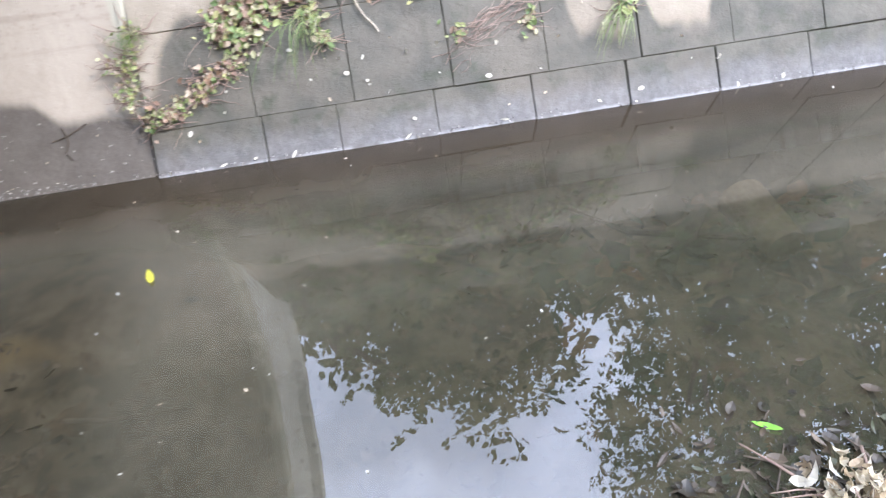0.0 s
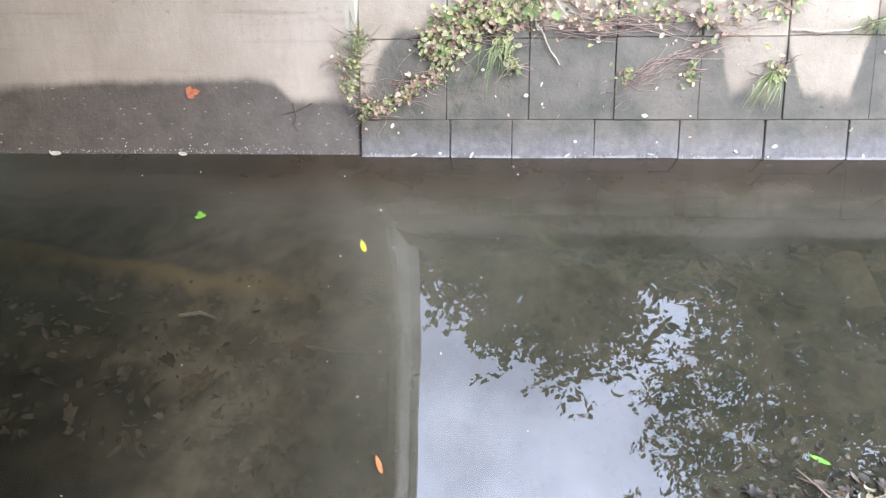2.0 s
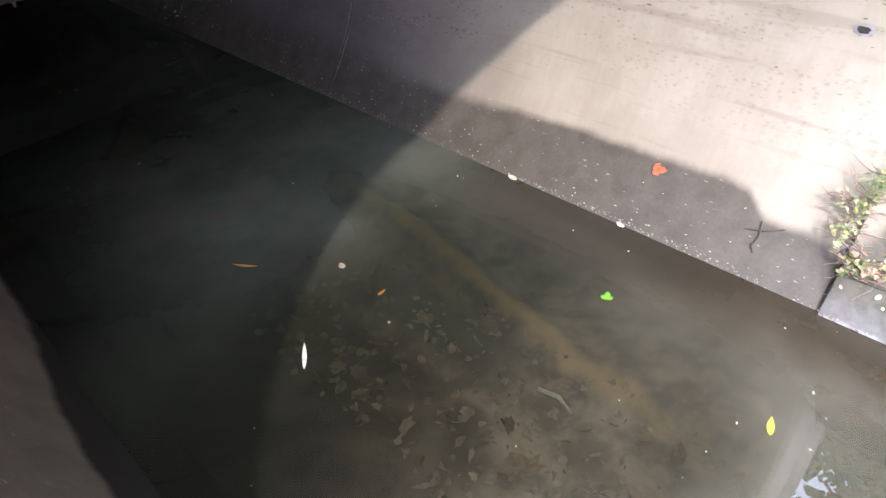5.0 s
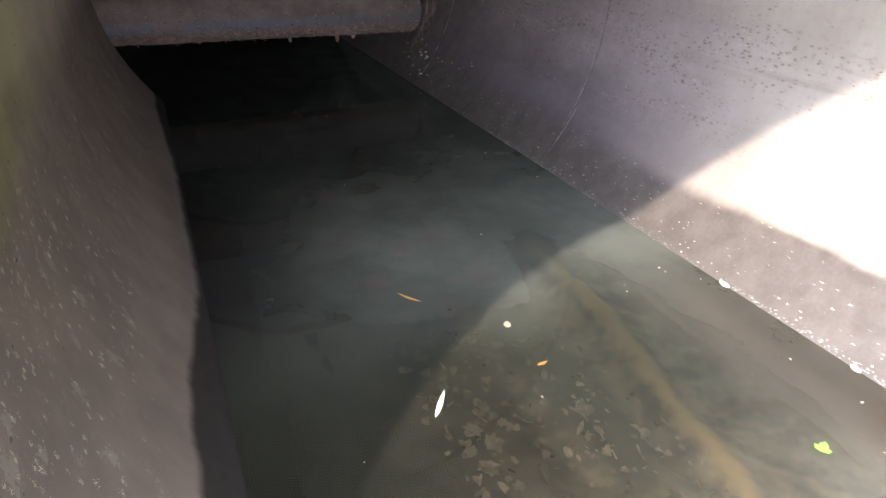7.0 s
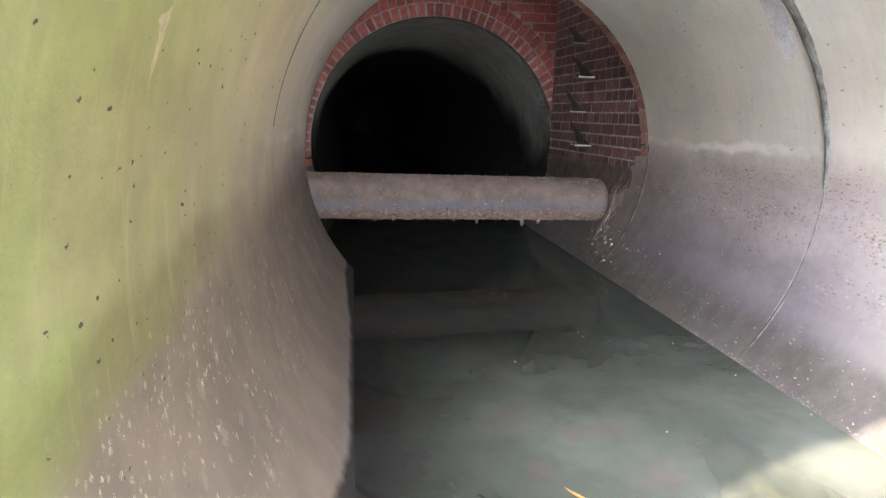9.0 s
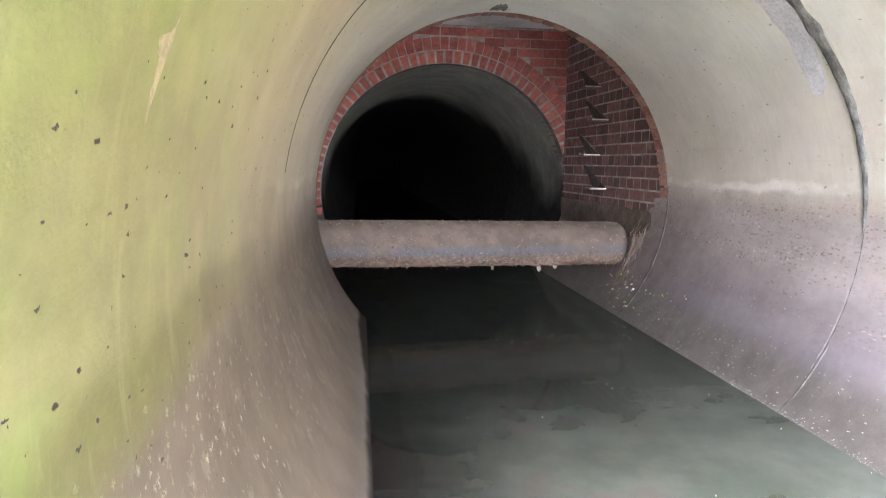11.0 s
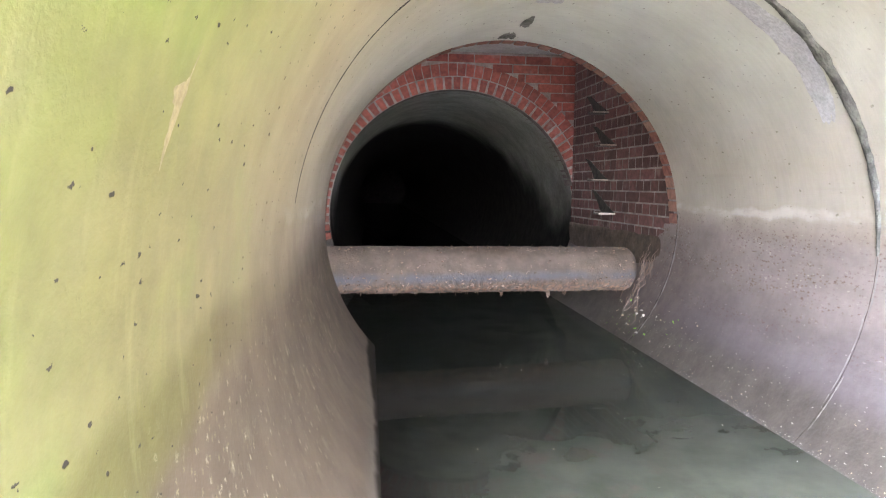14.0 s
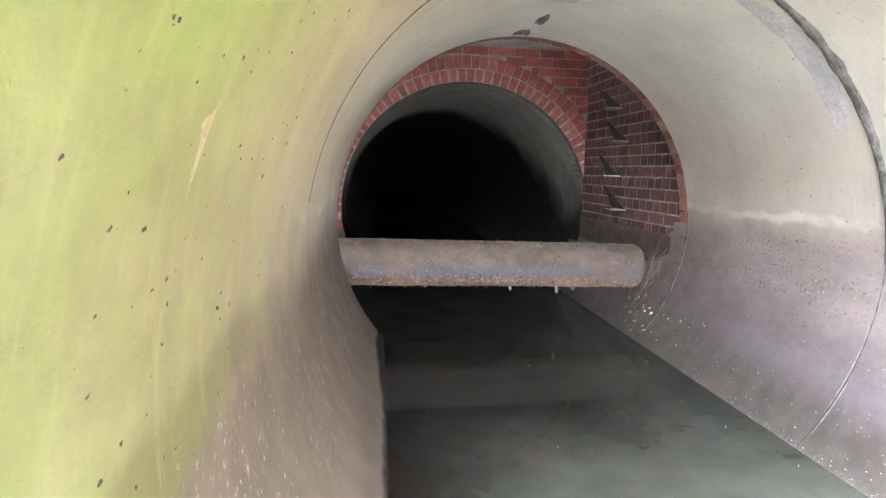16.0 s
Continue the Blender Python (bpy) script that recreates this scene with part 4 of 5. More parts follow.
for sg in (1, -1):
    for r, (z0, z1) in enumerate(ROWS):
        joints = list(FIRST if r == 0 else UPPER)
        while joints[-1] > -4.4:
            joints.append(joints[-1] - 0.266)
        for a, b in zip(joints, joints[1:]):
            gap = random.choice((0.0006, 0.0012, 0.0035, 0.007)) if sg > 0 else 0.004
            w, h = round(a - b - gap, 3), round((z1 - z0) * math.hypot(1, BB) - random.choice((0.0, 0.001, 0.003)), 3)
            if (w, h) not in slab_cache:
                slab_cache[(w, h)] = slab_mesh(w, h)
            ob = new("slab", slab_cache[(w, h)])
            ob.parent = pave
            c = on_slab((a + b) / 2, (z0 + z1) / 2, random.uniform(-0.003, 0.003))
            c.x *= sg
            nrm = Vector((SLAB_N.x * sg, 0, SLAB_N.z))
            m = Matrix((Vector((0, -sg, 0)), Vector((SLAB_U.x * sg, 0, SLAB_U.z)), nrm)).transposed().to_4x4()
            ob.matrix_basis = Matrix.Translation(c) @ m @ pose(0, 0, 0, random.uniform(-0.5, 0.5), random.uniform(-0.5, 0.5), random.uniform(-0.25, 0.25))

# ---------------------------------------------------------------- chamber fittings
# Old water pipe across the chamber, crusted with silt and hung with fibres.
PY, PZ, PR = 4.40, 0.388, 0.146
pipe = tagged(new("crossing_pipe"), "rusty iron pipe crossing the chamber, crusted with silt", "pipe")
bm = bmesh.new()
rings = []
for i in range(185):
    xx = -1.10 + 2.06 * min(i, 180) / 180 + 0.012 * max(0, i - 180) / 4
    tip = math.sqrt(max(0.0, 1 - max(0.0, (xx - 0.922) / 0.052) ** 2))
    ring = []
    for j in range(40):
        a = 6.2832 * j / 40
        low = max(0.0, -math.sin(a) + 0.1)
        r = PR + 0.004 * noise.fractal((xx * 9, math.cos(a) * 3, math.sin(a) * 3), 1, 2, 3)
        r += low * 0.011 * max(0, noise.noise((xx * 26, a * 5, 3))) + 0.003 * max(0, noise.noise((xx * 60, a * 9, 5)))
        r *= 0.70 + 0.30 * tip
        ring.append(bm.verts.new((xx, PY + r * math.cos(a), PZ + r * math.sin(a))))
    rings.append(ring)
for p, q in zip(rings, rings[1:]):
    for j in range(40):
        bm.faces.new((p[j], p[(j + 1) % 40], q[(j + 1) % 40], q[j]))
bm.faces.new(rings[-1])
mp = Mat("pipe_rust")
ang = mp.axis(2)
band = mp.span(mp.math("ABSOLUTE", mp.math("SUBTRACT", mp.math("ADD", ang, mp.math("MULTIPLY", mp.math("SUBTRACT", mp.noise(8, 4), 0.5), 0.05)), 0.365)), 0.0, 0.055, 1.0, 0.0)
pc = mp.mix(mp.span(mp.noise(11, 6), 0.35, 0.65), (0.068, 0.049, 0.037), (0.104, 0.077, 0.058))
pc = mp.mix(mp.math("MULTIPLY", band, mp.span(mp.noise(6, 4, stretch=(0.4, 1, 1)), 0.36, 0.56, 0.1, 0.85)), pc, (0.068, 0.070, 0.080))
low = mp.span(ang, 0.27, 0.36, 1.0, 0.0)
pc = mp.mix(mp.math("MULTIPLY", low, mp.span(mp.noise(40, 4), 0.45, 0.6)), pc, (0.20, 0.112, 0.068))
d, c = mp.cells(55)
sc = mp.node("ShaderNodeSeparateColor")
mp.put(sc.inputs[0], c)
pc = mp.mix(mp.math("MULTIPLY", mp.span(d, 0.1, 0.2, 1.0, 0.0), mp.math("GREATER_THAN", sc.outputs[0], 0.72)), pc, (0.22, 0.155, 0.115))
pc = mp.mix(mp.span(mp.noise(30, 6), 0.56, 0.74, 0.0, 0.45), pc, (0.055, 0.040, 0.032))
mp.done(pc, 0.85, mp.bump(mp.noise(45, 6), 0.7, 0.008), 0.0)
part("pipe_body", bm, mp.m, pipe, "brown rust and dried silt", True)
for mat, many, label in ((M_CRUMB, 420, "orange crumbs of rust and dried silt"), (M_TWIG, 150, "dry fibres caught on the pipe")):
    b = bmesh.new()
    for k in range(many):
        xx = random.uniform(-1.0, 0.95)
        a = radians(random.choice((random.uniform(150, 250), random.uniform(195, 262), random.uniform(90, 130))))
        n = Vector((0, math.cos(a), math.sin(a)))
        p = Vector((xx, PY, PZ)) + n * (PR + 0.003)
        if mat is M_CRUMB:
            r = random.uniform(0.0025, 0.007)
            v = [b.verts.new(p + Vector((r * 1.5 * math.cos(q), 0, 0)) + n.cross(Vector((1, 0, 0))) * r * math.sin(q) - n * 0.004) for q in (0.3, 1.7, 2.9, 4.1, 5.4)]
            t = b.verts.new(p + n * r * 0.8 + rv(r * 0.4))
            for j in range(5):
                b.faces.new((v[j], v[(j + 1) % 5], t))
        else:
            d = rv(0.022)
            tube(b, [p, p + d * 0.5 + n * 0.003, p + d + n * 0.001 - Vector((0, 0, 0.006))], [0.0014, 0.0012, 0.0006], 3)
    tagged(part("crust", b, mat, pipe, label), kind="stuff")
for k in range(110):
    xx = random.uniform(-0.9, 0.9)
    ln = random.choice((0.006, 0.008, 0.010, 0.012, 0.02))
    a = radians(random.uniform(255, 290))
    p = Vector((xx, PY + PR * math.cos(a), PZ + PR * math.sin(a)))
    part("hanging_fibre", tube(bmesh.new(), [p + Vector((0, 0, 0.004)), p + Vector((random.uniform(-.006, .006), 0, -ln * 0.5)), p + Vector((random.uniform(-.012, .012), 0, -ln))], [0.003, 0.002, 0.0008], 4),
         M_TWIG, pipe, "dangling fibre")
for xx, ln in ((0.385, 0.05), (0.50, 0.03), (0.06, 0.035)):
    b = bmesh.new()
    p = Vector((xx, PY - 0.02, PZ - PR))
    for j in range(7):
        tube(b, [p + Vector((random.uniform(-.02, .02), 0, 0.006)), p + Vector((random.uniform(-.012, .012), 0, -ln * 0.6)), p + Vector((random.uniform(-.006, .006), 0, -ln * random.uniform(.7, 1)))], [0.004, 0.0025, 0.0008], 4)
    part("debris_tuft", b, M_TWIG, pipe, "rag of caught debris")

# the pipe lies askew, its far end nearer to the mouth and a little higher
pipe.matrix_basis = pose(0, 4.28, 0.4016, 0, 0.64, 7.06) @ pose(0, -PY, -PZ)

# Step irons in the side wall.
step = tagged(new("step_iron"), "flat iron step let into the dark brick wall", "step iron", "step irons in the chamber wall")
b = bmesh.new()
box(b, (-0.125, -0.065, -0.009), (0.03, 0.065, 0.006), 0.003)
part("tread", b, M_IRON_DARK, step)
part("nosing", box(bmesh.new(), (-0.128, -0.071, -0.005), (0.0, -0.064, 0.006), 0.002), M_STEP, step, "pale front edge")
for sy in (-1, 1):
    part("toe_stop", box(bmesh.new(), (-0.125, sy * 0.058 - 0.007, 0.005), (-0.112, sy * 0.058 + 0.007, 0.016), 0.002), M_IRON_DARK, step)
# Dark plate on the wall, shaped as the step's cast shadow.
b = bmesh.new()
lo = [b.verts.new((-0.009 - 0.034 * q, q, r)) for q, r in ((-0.055, 0.006), (0.200, 0.006), (0.300, 0.100), (0.420, 0.180), (0.330, 0.165), (0.120, 0.075))]
hi = [b.verts.new((v.co.x + 0.026, v.co.y, v.co.z)) for v in lo]
b.faces.new(lo)
for j in range(6):
    b.faces.new((lo[j], lo[(j + 1) % 6], hi[(j + 1) % 6], hi[j]))
part("back_plate", b, M_CRACK_SHADE, step, "dark plate painting the step's shadow on the wall")
STEPS = [(5.09, 1.511), (4.92, 1.253), (5.06, 0.996), (4.90, 0.744)]
step.location = (side_x(STEPS[0][0]), *STEPS[0])
for yy, zz in STEPS[1:]:
    copy_thing(step, pose(side_x(yy), yy, zz))

# ---------------------------------------------------------------- plants and litter on the bank
def clump(name, label, cat, spots, n, mat, shapes, size, spread, height, grp=""):
    """A low plant: leaves on short stems rising from spots on the slabs."""
    base = on_slab(*spots[0])
    th = tagged(new(name), label, cat, grp)
    th.location = base
    stems, leaves = bmesh.new(), bmesh.new()
    for k in range(n):
        y, z = random.choice(spots)
        root = on_slab(y + random.gauss(0, spread), z + random.gauss(0, spread * 0.8), 0.0) - base
        tip = root + SLAB_N * random.uniform(0.2, 1) * height + rv(height * 0.5)
        if k % 3 == 0:
            tube(stems, [root - SLAB_N * 0.003, (root + tip) / 2 + rv(0.006), tip], [0.0022, 0.0016, 0.001], 4)
        d = rv()
        leaf(leaves, tip, d - SLAB_N * d.dot(SLAB_N) * 0.6 - SLAB_U * 0.3, SLAB_N + rv(0.5), random.uniform(*size), random.choice(shapes), 0.25, 0.3)
    for k in range(n // 4):
        y, z = random.choice(spots)
        p = on_slab(y + random.gauss(0, spread), z + random.gauss(0, spread * 0.6), random.uniform(0.003, 0.012)) - base
        d = Vector((0, random.choice((-1, 1)), 0)) + rv(0.7)
        d = (d - SLAB_N * d.dot(SLAB_N) * 0.85).normalized()
        run, step_len = [p], random.uniform(0.010, 0.026)
        for j in range(4):
            d = (d + rv(0.45)).normalized()
            d = d - SLAB_N * d.dot(SLAB_N) * 0.7
            p = p + d * step_len
            run.append(p)
        r = random.uniform(0.0009, 0.0020)
        tube(stems, run, [r, r, r * 0.9, r * 0.7, r * 0.4], 4)
    tagged(part("stem", stems, M_TWIG, th), kind="stuff")
    tagged(part("foliage", leaves, mat, th), kind="stuff")
    return th


def tuft(y, z, n, length, droop, label, off=0.0, lean=0.0):
    """Grass blades that arch out of a joint and hang down the slope."""
    th = tagged(new("grass_tuft"), label, "grass", "grass tufts on the bank")
    base = on_slab(y, z, off)
    th.location = base
    b = bmesh.new()
    for k in range(n):
        o = Vector((random.gauss(0, 0.010), random.gauss(0, 0.022), random.gauss(0, 0.012)))
        ln = length * random.uniform(0.5, 1.1)
        side = random.gauss(lean, 0.45 if not lean else 0.25)
        w = random.uniform(0.0011, 0.0024)
        prev = None
        for j in range(6):
            s = j / 5
            p = o + SLAB_N * (ln * 0.45 * math.sin(s * 2.4)) + Vector((0, side * ln * s, 0)) - SLAB_U * ln * droop * s * s + SLAB_U * ln * 0.3 * s * (1 - s)
            e = Vector((0, 1, 0)) * w * (1 - s) ** 0.6 + SLAB_U * w * 0.3
            row = [b.verts.new(p - e), b.verts.new(p + e)]
            if prev:
                b.faces.new((prev[0], prev[1], row[1], row[0]))
            prev = row
    tagged(part("grass_blade", b, M_GRASS, th), kind="stuff")
    return th


def twig(spots, r, mat=None, label="thin dry twig lying on the slabs", lift=0.006):
    pts = [on_slab(y, z, lift + random.uniform(0, 0.006)) for y, z in spots]
    fine = []
    for p, q in zip(pts, pts[1:]):
        fine += [p.lerp(q, k / 4) + rv(0.004 if r > 0.0035 else 0.011) for k in range(4)]
    fine.append(pts[-1])
    th = part("twig", tube(bmesh.new(), fine, [r * (1 - 0.6 * k / len(fine)) for k in range(len(fine))], 5), mat or M_TWIG)
    return tagged(th, label, "twig", "twigs on the bank")


def one_leaf(name, label, at, along, up, size, shape, mat, grp="fallen leaves", curl=0.2):
    b = bmesh.new()
    leaf(b, (0, 0, 0), along, up, size, shape, 0.12, curl)
    th = part(name, b, mat)
    th.location = at
    return tagged(th, label, "leaf", grp)


clump("creeper", "trailing creeper with small green and brown leaves", "creeper", [(-0.02, 0.13), (-0.06, 0.135), (-0.10, 0.145), (-0.15, 0.17), (-0.19, 0.20), (-0.23, 0.215), (-0.27, 0.23)], 230, M_CREEPER, ("oval", "ivy"), (0.008, 0.020), 0.015, 0.018)
clump("creeper", "dense creeper clump with yellow-green leaves", "creeper", [(-0.24, 0.30), (-0.28, 0.33), (-0.31, 0.36), (-0.34, 0.33), (-0.38, 0.37), (-0.42, 0.37), (-0.30, 0.29), (-0.45, 0.40), (-0.36, 0.41)], 560, M_CREEPER, ("oval", "ivy", "oval"), (0.006, 0.028), 0.024, 0.040)
clump("creeper", "creeper of green and rust leaves along a slab joint", "creeper", [(-0.50, 0.40), (-0.56, 0.43), (-0.60, 0.47), (-0.64, 0.53), (-0.68, 0.56), (-0.58, 0.50)], 260, M_CREEPER, ("oval", "ivy", "maple"), (0.007, 0.036), 0.035, 0.05)
clump("dead_leaves", "dry beige leaves caught among creeper stems", "dead leaves", [(-0.26, 0.29), (-0.30, 0.32), (-0.35, 0.36), (-0.40, 0.37), (-0.16, 0.18), (-0.21, 0.21), (-0.06, 0.14), (-0.70, 0.40), (-0.85, 0.42), (-1.0, 0.40), (-0.62, 0.37), (-0.56, 0.38), (-0.78, 0.37), (-1.1, 0.36), (-1.2, 0.35)], 300, M_DRYLEAF, ("oval", "ivy"), (0.008, 0.023), 0.03, 0.03)
clump("weed", "leafy weed in the joint at the culvert mouth", "weed", [(0.0, 0.29), (0.015, 0.25), (0.02, 0.21), (-0.005, 0.33), (0.03, 0.18), (0.04, 0.26)], 190, M_CREEPER, ("lance", "oval"), (0.008, 0.018), 0.014, 0.025)
clump("creeper", "tangled creeper with dry brown and pale green leaves", "creeper", [(-0.72, 0.38), (-0.80, 0.40), (-0.88, 0.43), (-0.96, 0.38), (-1.05, 0.37), (-1.12, 0.40), (-1.20, 0.42), (-1.30, 0.40), (-1.0, 0.46), (-0.84, 0.47)], 210, M_CREEPER, ("oval", "ivy"), (0.009, 0.026), 0.04, 0.035)
clump("creeper", "upper creeper patch with pale leaves", "creeper", [(-1.20, 0.50), (-1.36, 0.44), (-1.30, 0.52), (-0.95, 0.55), (-0.75, 0.60), (-1.1, 0.58), (-0.66, 0.66)], 230, M_CREEPER, ("ivy", "oval"), (0.014, 0.040), 0.05, 0.05)
random.seed(77)
clump("ivy", "ivy and bramble cover on the upper bank", "ivy", [(random.uniform(-2.4, -0.1), random.uniform(0.80, 1.25)) for k in range(60)], 1500, M_CROWN, ("ivy", "oval"), (0.03, 0.07), 0.06, 0.09)
random.seed(6)
clump("weed", "small pale weed rosette on a slab", "weed", [(-0.866, 0.22)], 22, M_CREEPER, ("oval",), (0.012, 0.024), 0.014, 0.02)
clump("weed", "small grey-green weed on a slab", "weed", [(-1.062, 0.235), (-1.06, 0.21)], 30, M_CREEPER, ("oval",), (0.012, 0.022), 0.014, 0.02)
clump("weed", "green weed in a slab joint", "weed", [(-1.33, 0.22), (-1.325, 0.245)], 40, M_CREEPER, ("lance", "oval"), (0.014, 0.03), 0.014, 0.035)
clump("weed", "leafy green weed hanging down the slab", "weed", [(-0.450, 0.415), (-0.460, 0.385), (-0.470, 0.355), (-0.480, 0.32), (-0.492, 0.285), (-0.505, 0.25)], 150, M_CREEPER, ("lance", "lance", "oval"), (0.012, 0.032), 0.011, 0.03)
tuft(-0.475, 0.30, 22, 0.19, 0.95, "arching green grass tuft hanging down the slab", 0.0, 0.32)
tuft(-0.53, 0.42, 36, 0.13, 0.5, "green grass tuft among creeper")
tuft(-1.325, 0.205, 30, 0.12, 0.8, "green grass tuft in a slab joint", 0.0, 0.35)
tuft(-1.605, 0.35, 40, 0.10, 0.4, "green grass tuft in a slab joint")
tuft(0.0, 0.32, 34, 0.08, 0.5, "short grass in the joint at the culvert mouth")
tuft(-0.14, 0.58, 24, 0.10, 0.8, "thin grass hanging over a slab")
random.seed(5)
twig([(-0.565, 0.383), (-0.60, 0.33), (-0.656, 0.25)], 0.004, M_STALK, "pale bare stick lying on the slabs")
twig([(-0.52, 0.40), (-0.60, 0.46), (-0.69, 0.36)], 0.005, M_STALK, "bent whitish stalk on the slabs", 0.02)
twig([(-1.364, 0.332), (-1.536, 0.331), (-1.63, 0.36), (-1.80, 0.40)], 0.004, M_STALK, "long pale stem along a slab joint")
twig([(-0.01, 0.12), (-0.10, 0.135), (-0.20, 0.185), (-0.30, 0.25)], 0.004)
for k in range(22):
    y0 = random.uniform(-0.55, -0.85)
    twig([(y0, 0.36 + random.gauss(0, .022)), (y0 - 0.2, 0.355 + random.gauss(0, .025)), (y0 - 0.45, 0.36 + random.gauss(0, .035))][:random.choice((2, 3))], random.uniform(0.0010, 0.0021))
for k in range(24):
    f = random.gauss(0, .028)
    run = [(-0.80 + f, 0.165 + 0.6 * f + random.gauss(0, .012)), (-0.90, 0.21 + random.gauss(0, .022)), (-1.02, 0.27 + random.gauss(0, .028)), (-1.19, 0.33 + random.gauss(0, .030))]
    twig(run[random.choice((0, 1, 1, 2)):][:random.choice((2, 3, 4))], random.uniform(0.0008, 0.0017))
FALLEN = [(-0.966, 0.188), (-0.932, 0.116), (-0.713, 0.046), (-1.346, 0.034), (-1.497, 0.085), (-1.575, 0.080), (-0.657, 0.115), (-0.11, 0.088), (-0.038, 0.008), (-0.27, 0.012), (-0.375, 0.008), (-0.959, 0.012), (-1.329, 0.006),
          (-0.689, 0.008), (-0.183, 0.008), (-0.60, 0.20), (-0.55, 0.17), (-0.72, 0.20), (-0.80, 0.14), (-1.62, 0.008), (-1.75, 0.012)]
for y, z in FALLEN:
    one_leaf("fallen_leaf", "small pale dead leaf on the slabs", on_slab(y, z, 0.004), rv() + Vector((0, 0.6, 0)), SLAB_N, random.uniform(0.016, 0.029), random.choice(("oval", "lance", "oval")), M_PALELEAF, "fallen leaves on the bank")
for k in range(60):
    y, z = random.uniform(-1.9, -0.05), random.uniform(0.02, 0.6)
    one_leaf("fallen_leaf", "tiny dry leaf scrap on the slabs", on_slab(y, z, 0.003), rv(), SLAB_N, random.uniform(0.007, 0.018), "oval", random.choice((M_DRYLEAF, M_PALELEAF)), "leaf scraps on the bank")


# ---------------------------------------------------------------- leaves on the water, the wall and the bed
def bore(y, z, side=1, off=0.003):
    """A place on the culvert's bore, and its inward normal."""
    dz = z - ZC
    n = Vector((-side * math.sqrt(R * R - dz * dz), 0, -dz)) / R
    return Vector((side * math.sqrt(R * R - dz * dz), y, z)) + n * off, n


UP = Vector((0, 0, 1))
one_leaf("floating_leaf", "fresh green leaf floating on the water", (0.432, 0.45, 0.003), (1, 0.5, 0), UP, 0.040, "ivy", M_GREENLEAF, "floating leaves")
one_leaf("floating_leaf", "yellow leaf floating on the water", (0.300, -0.08, 0.003), (1, 0.37, 0), UP, 0.060, "lance", M_YELLOWLEAF, "floating leaves")
one_leaf("floating_leaf", "orange willow leaf floating on the water", (-0.205, 1.357, 0.003), (0.58, -0.81, 0), UP, 0.09, "sliver", M_ORANGELEAF, "floating leaves")
one_leaf("floating_leaf", "small orange leaf floating on the water", (0.003, 0.939, 0.003), (1, 0.2, 0), UP, 0.038, "lance", M_ORANGELEAF, "floating leaves")
one_leaf("floating_leaf", "white willow leaf floating on the water", (-0.307, 0.885, 0.003), (0.57, 0.82, 0), UP, 0.105, "sliver", M_WHITE, "floating leaves")
one_leaf("floating_leaf", "small brown leaf floating on the water", (0.002, 1.13, 0.003), (0.4, 1, 0), UP, 0.035, "oval", M_DRYLEAF, "floating leaves")
one_leaf("floating_leaf", "pale leaf at the water's edge", (0.757, 0.624, 0.005), (0.2, 1, 0.1), UP, 0.036, "oval", M_PALELEAF, "floating leaves")
one_leaf("floating_leaf", "pale yellow leaf at the water's edge", (0.757, 1.088, 0.005), (0.1, 1, 0.1), UP, 0.045, "oval", M_PALELEAF, "floating leaves")
p, n = bore(0.584, 0.167)
one_leaf("stuck_leaf", "rust-red leaf stuck to the wet concrete", p, (0.2, -1, 0.1), n, 0.048, "ivy", M_REDLEAF, "fallen leaves")
one_leaf("floating_leaf", "orange-red leaf at the water surface", (-0.385, -0.222, 0.012), (1, 0.5, 0.7), UP, 0.042, "lance", M_RUSTLEAF, "floating leaves")
# A small spalled hole in the concrete near the mouth.
for rad, off, mat, name, label in ((0.020, 0.0008, M_EDGE, "spall_edge", "chipped pale rim of a spalled hole"), (0.011, 0.0016, M_CRACK_SHADE, "spall_hole", "small dark spalled hole")):
    b = bmesh.new()
    rim = []
    for k in range(18):
        q = 6.2832 * k / 18
        r = rad * (1 + 0.45 * noise.noise((math.cos(q) * 2, math.sin(q) * 2, rad * 90)))
        rim.append(b.verts.new(bore(0.181 + 1.5 * r * math.cos(q), 0.655 + 0.8 * r * math.sin(q), 1, off)[0]))
    b.faces.new(rim)
    part(name, b, mat, culvert, label)
random.seed(11)
for k in range(90):
    x, y = random.uniform(-0.65, 0.74), random.choice((random.uniform(-1.9, 0), random.uniform(-0.2, 3.6)))
    one_leaf("floating_speck", "tiny pale scrap floating on the water", (x, y, 0.002), rv(), UP, random.uniform(0.004, 0.009), "oval", random.choice((M_WHITE, M_PALELEAF, M_DRYLEAF)), "floating scraps")

bm = bmesh.new()
for k in range(3000):
    x = random.uniform(-0.75, 0.27) if k % 3 else random.uniform(-0.75, 0.10)
    y = -0.9 + 2.3 * random.random() ** 1.35 - 0.35 * abs(x + 0.15)
    if k % 5 == 0:
        x, y = random.uniform(-0.3, 0.6), random.uniform(-2.4, -0.7)
    if x < -0.30 and y > 0.25:
        continue
    leaf(bm, (x, y, bed_height(x, y) + random.uniform(0.002, 0.009)), rv(), UP + rv(0.15), random.uniform(0.012, 0.036) if k % 12 else random.uniform(0.040, 0.065), random.choice(("ivy", "maple", "oval", "lance")), 0.15, 0.25)
tagged(part("sunken_leaf_litter", bm, M_SUNK), "brown waterlogged leaf litter on the stream bed", "leaf litter", kind="stuff")
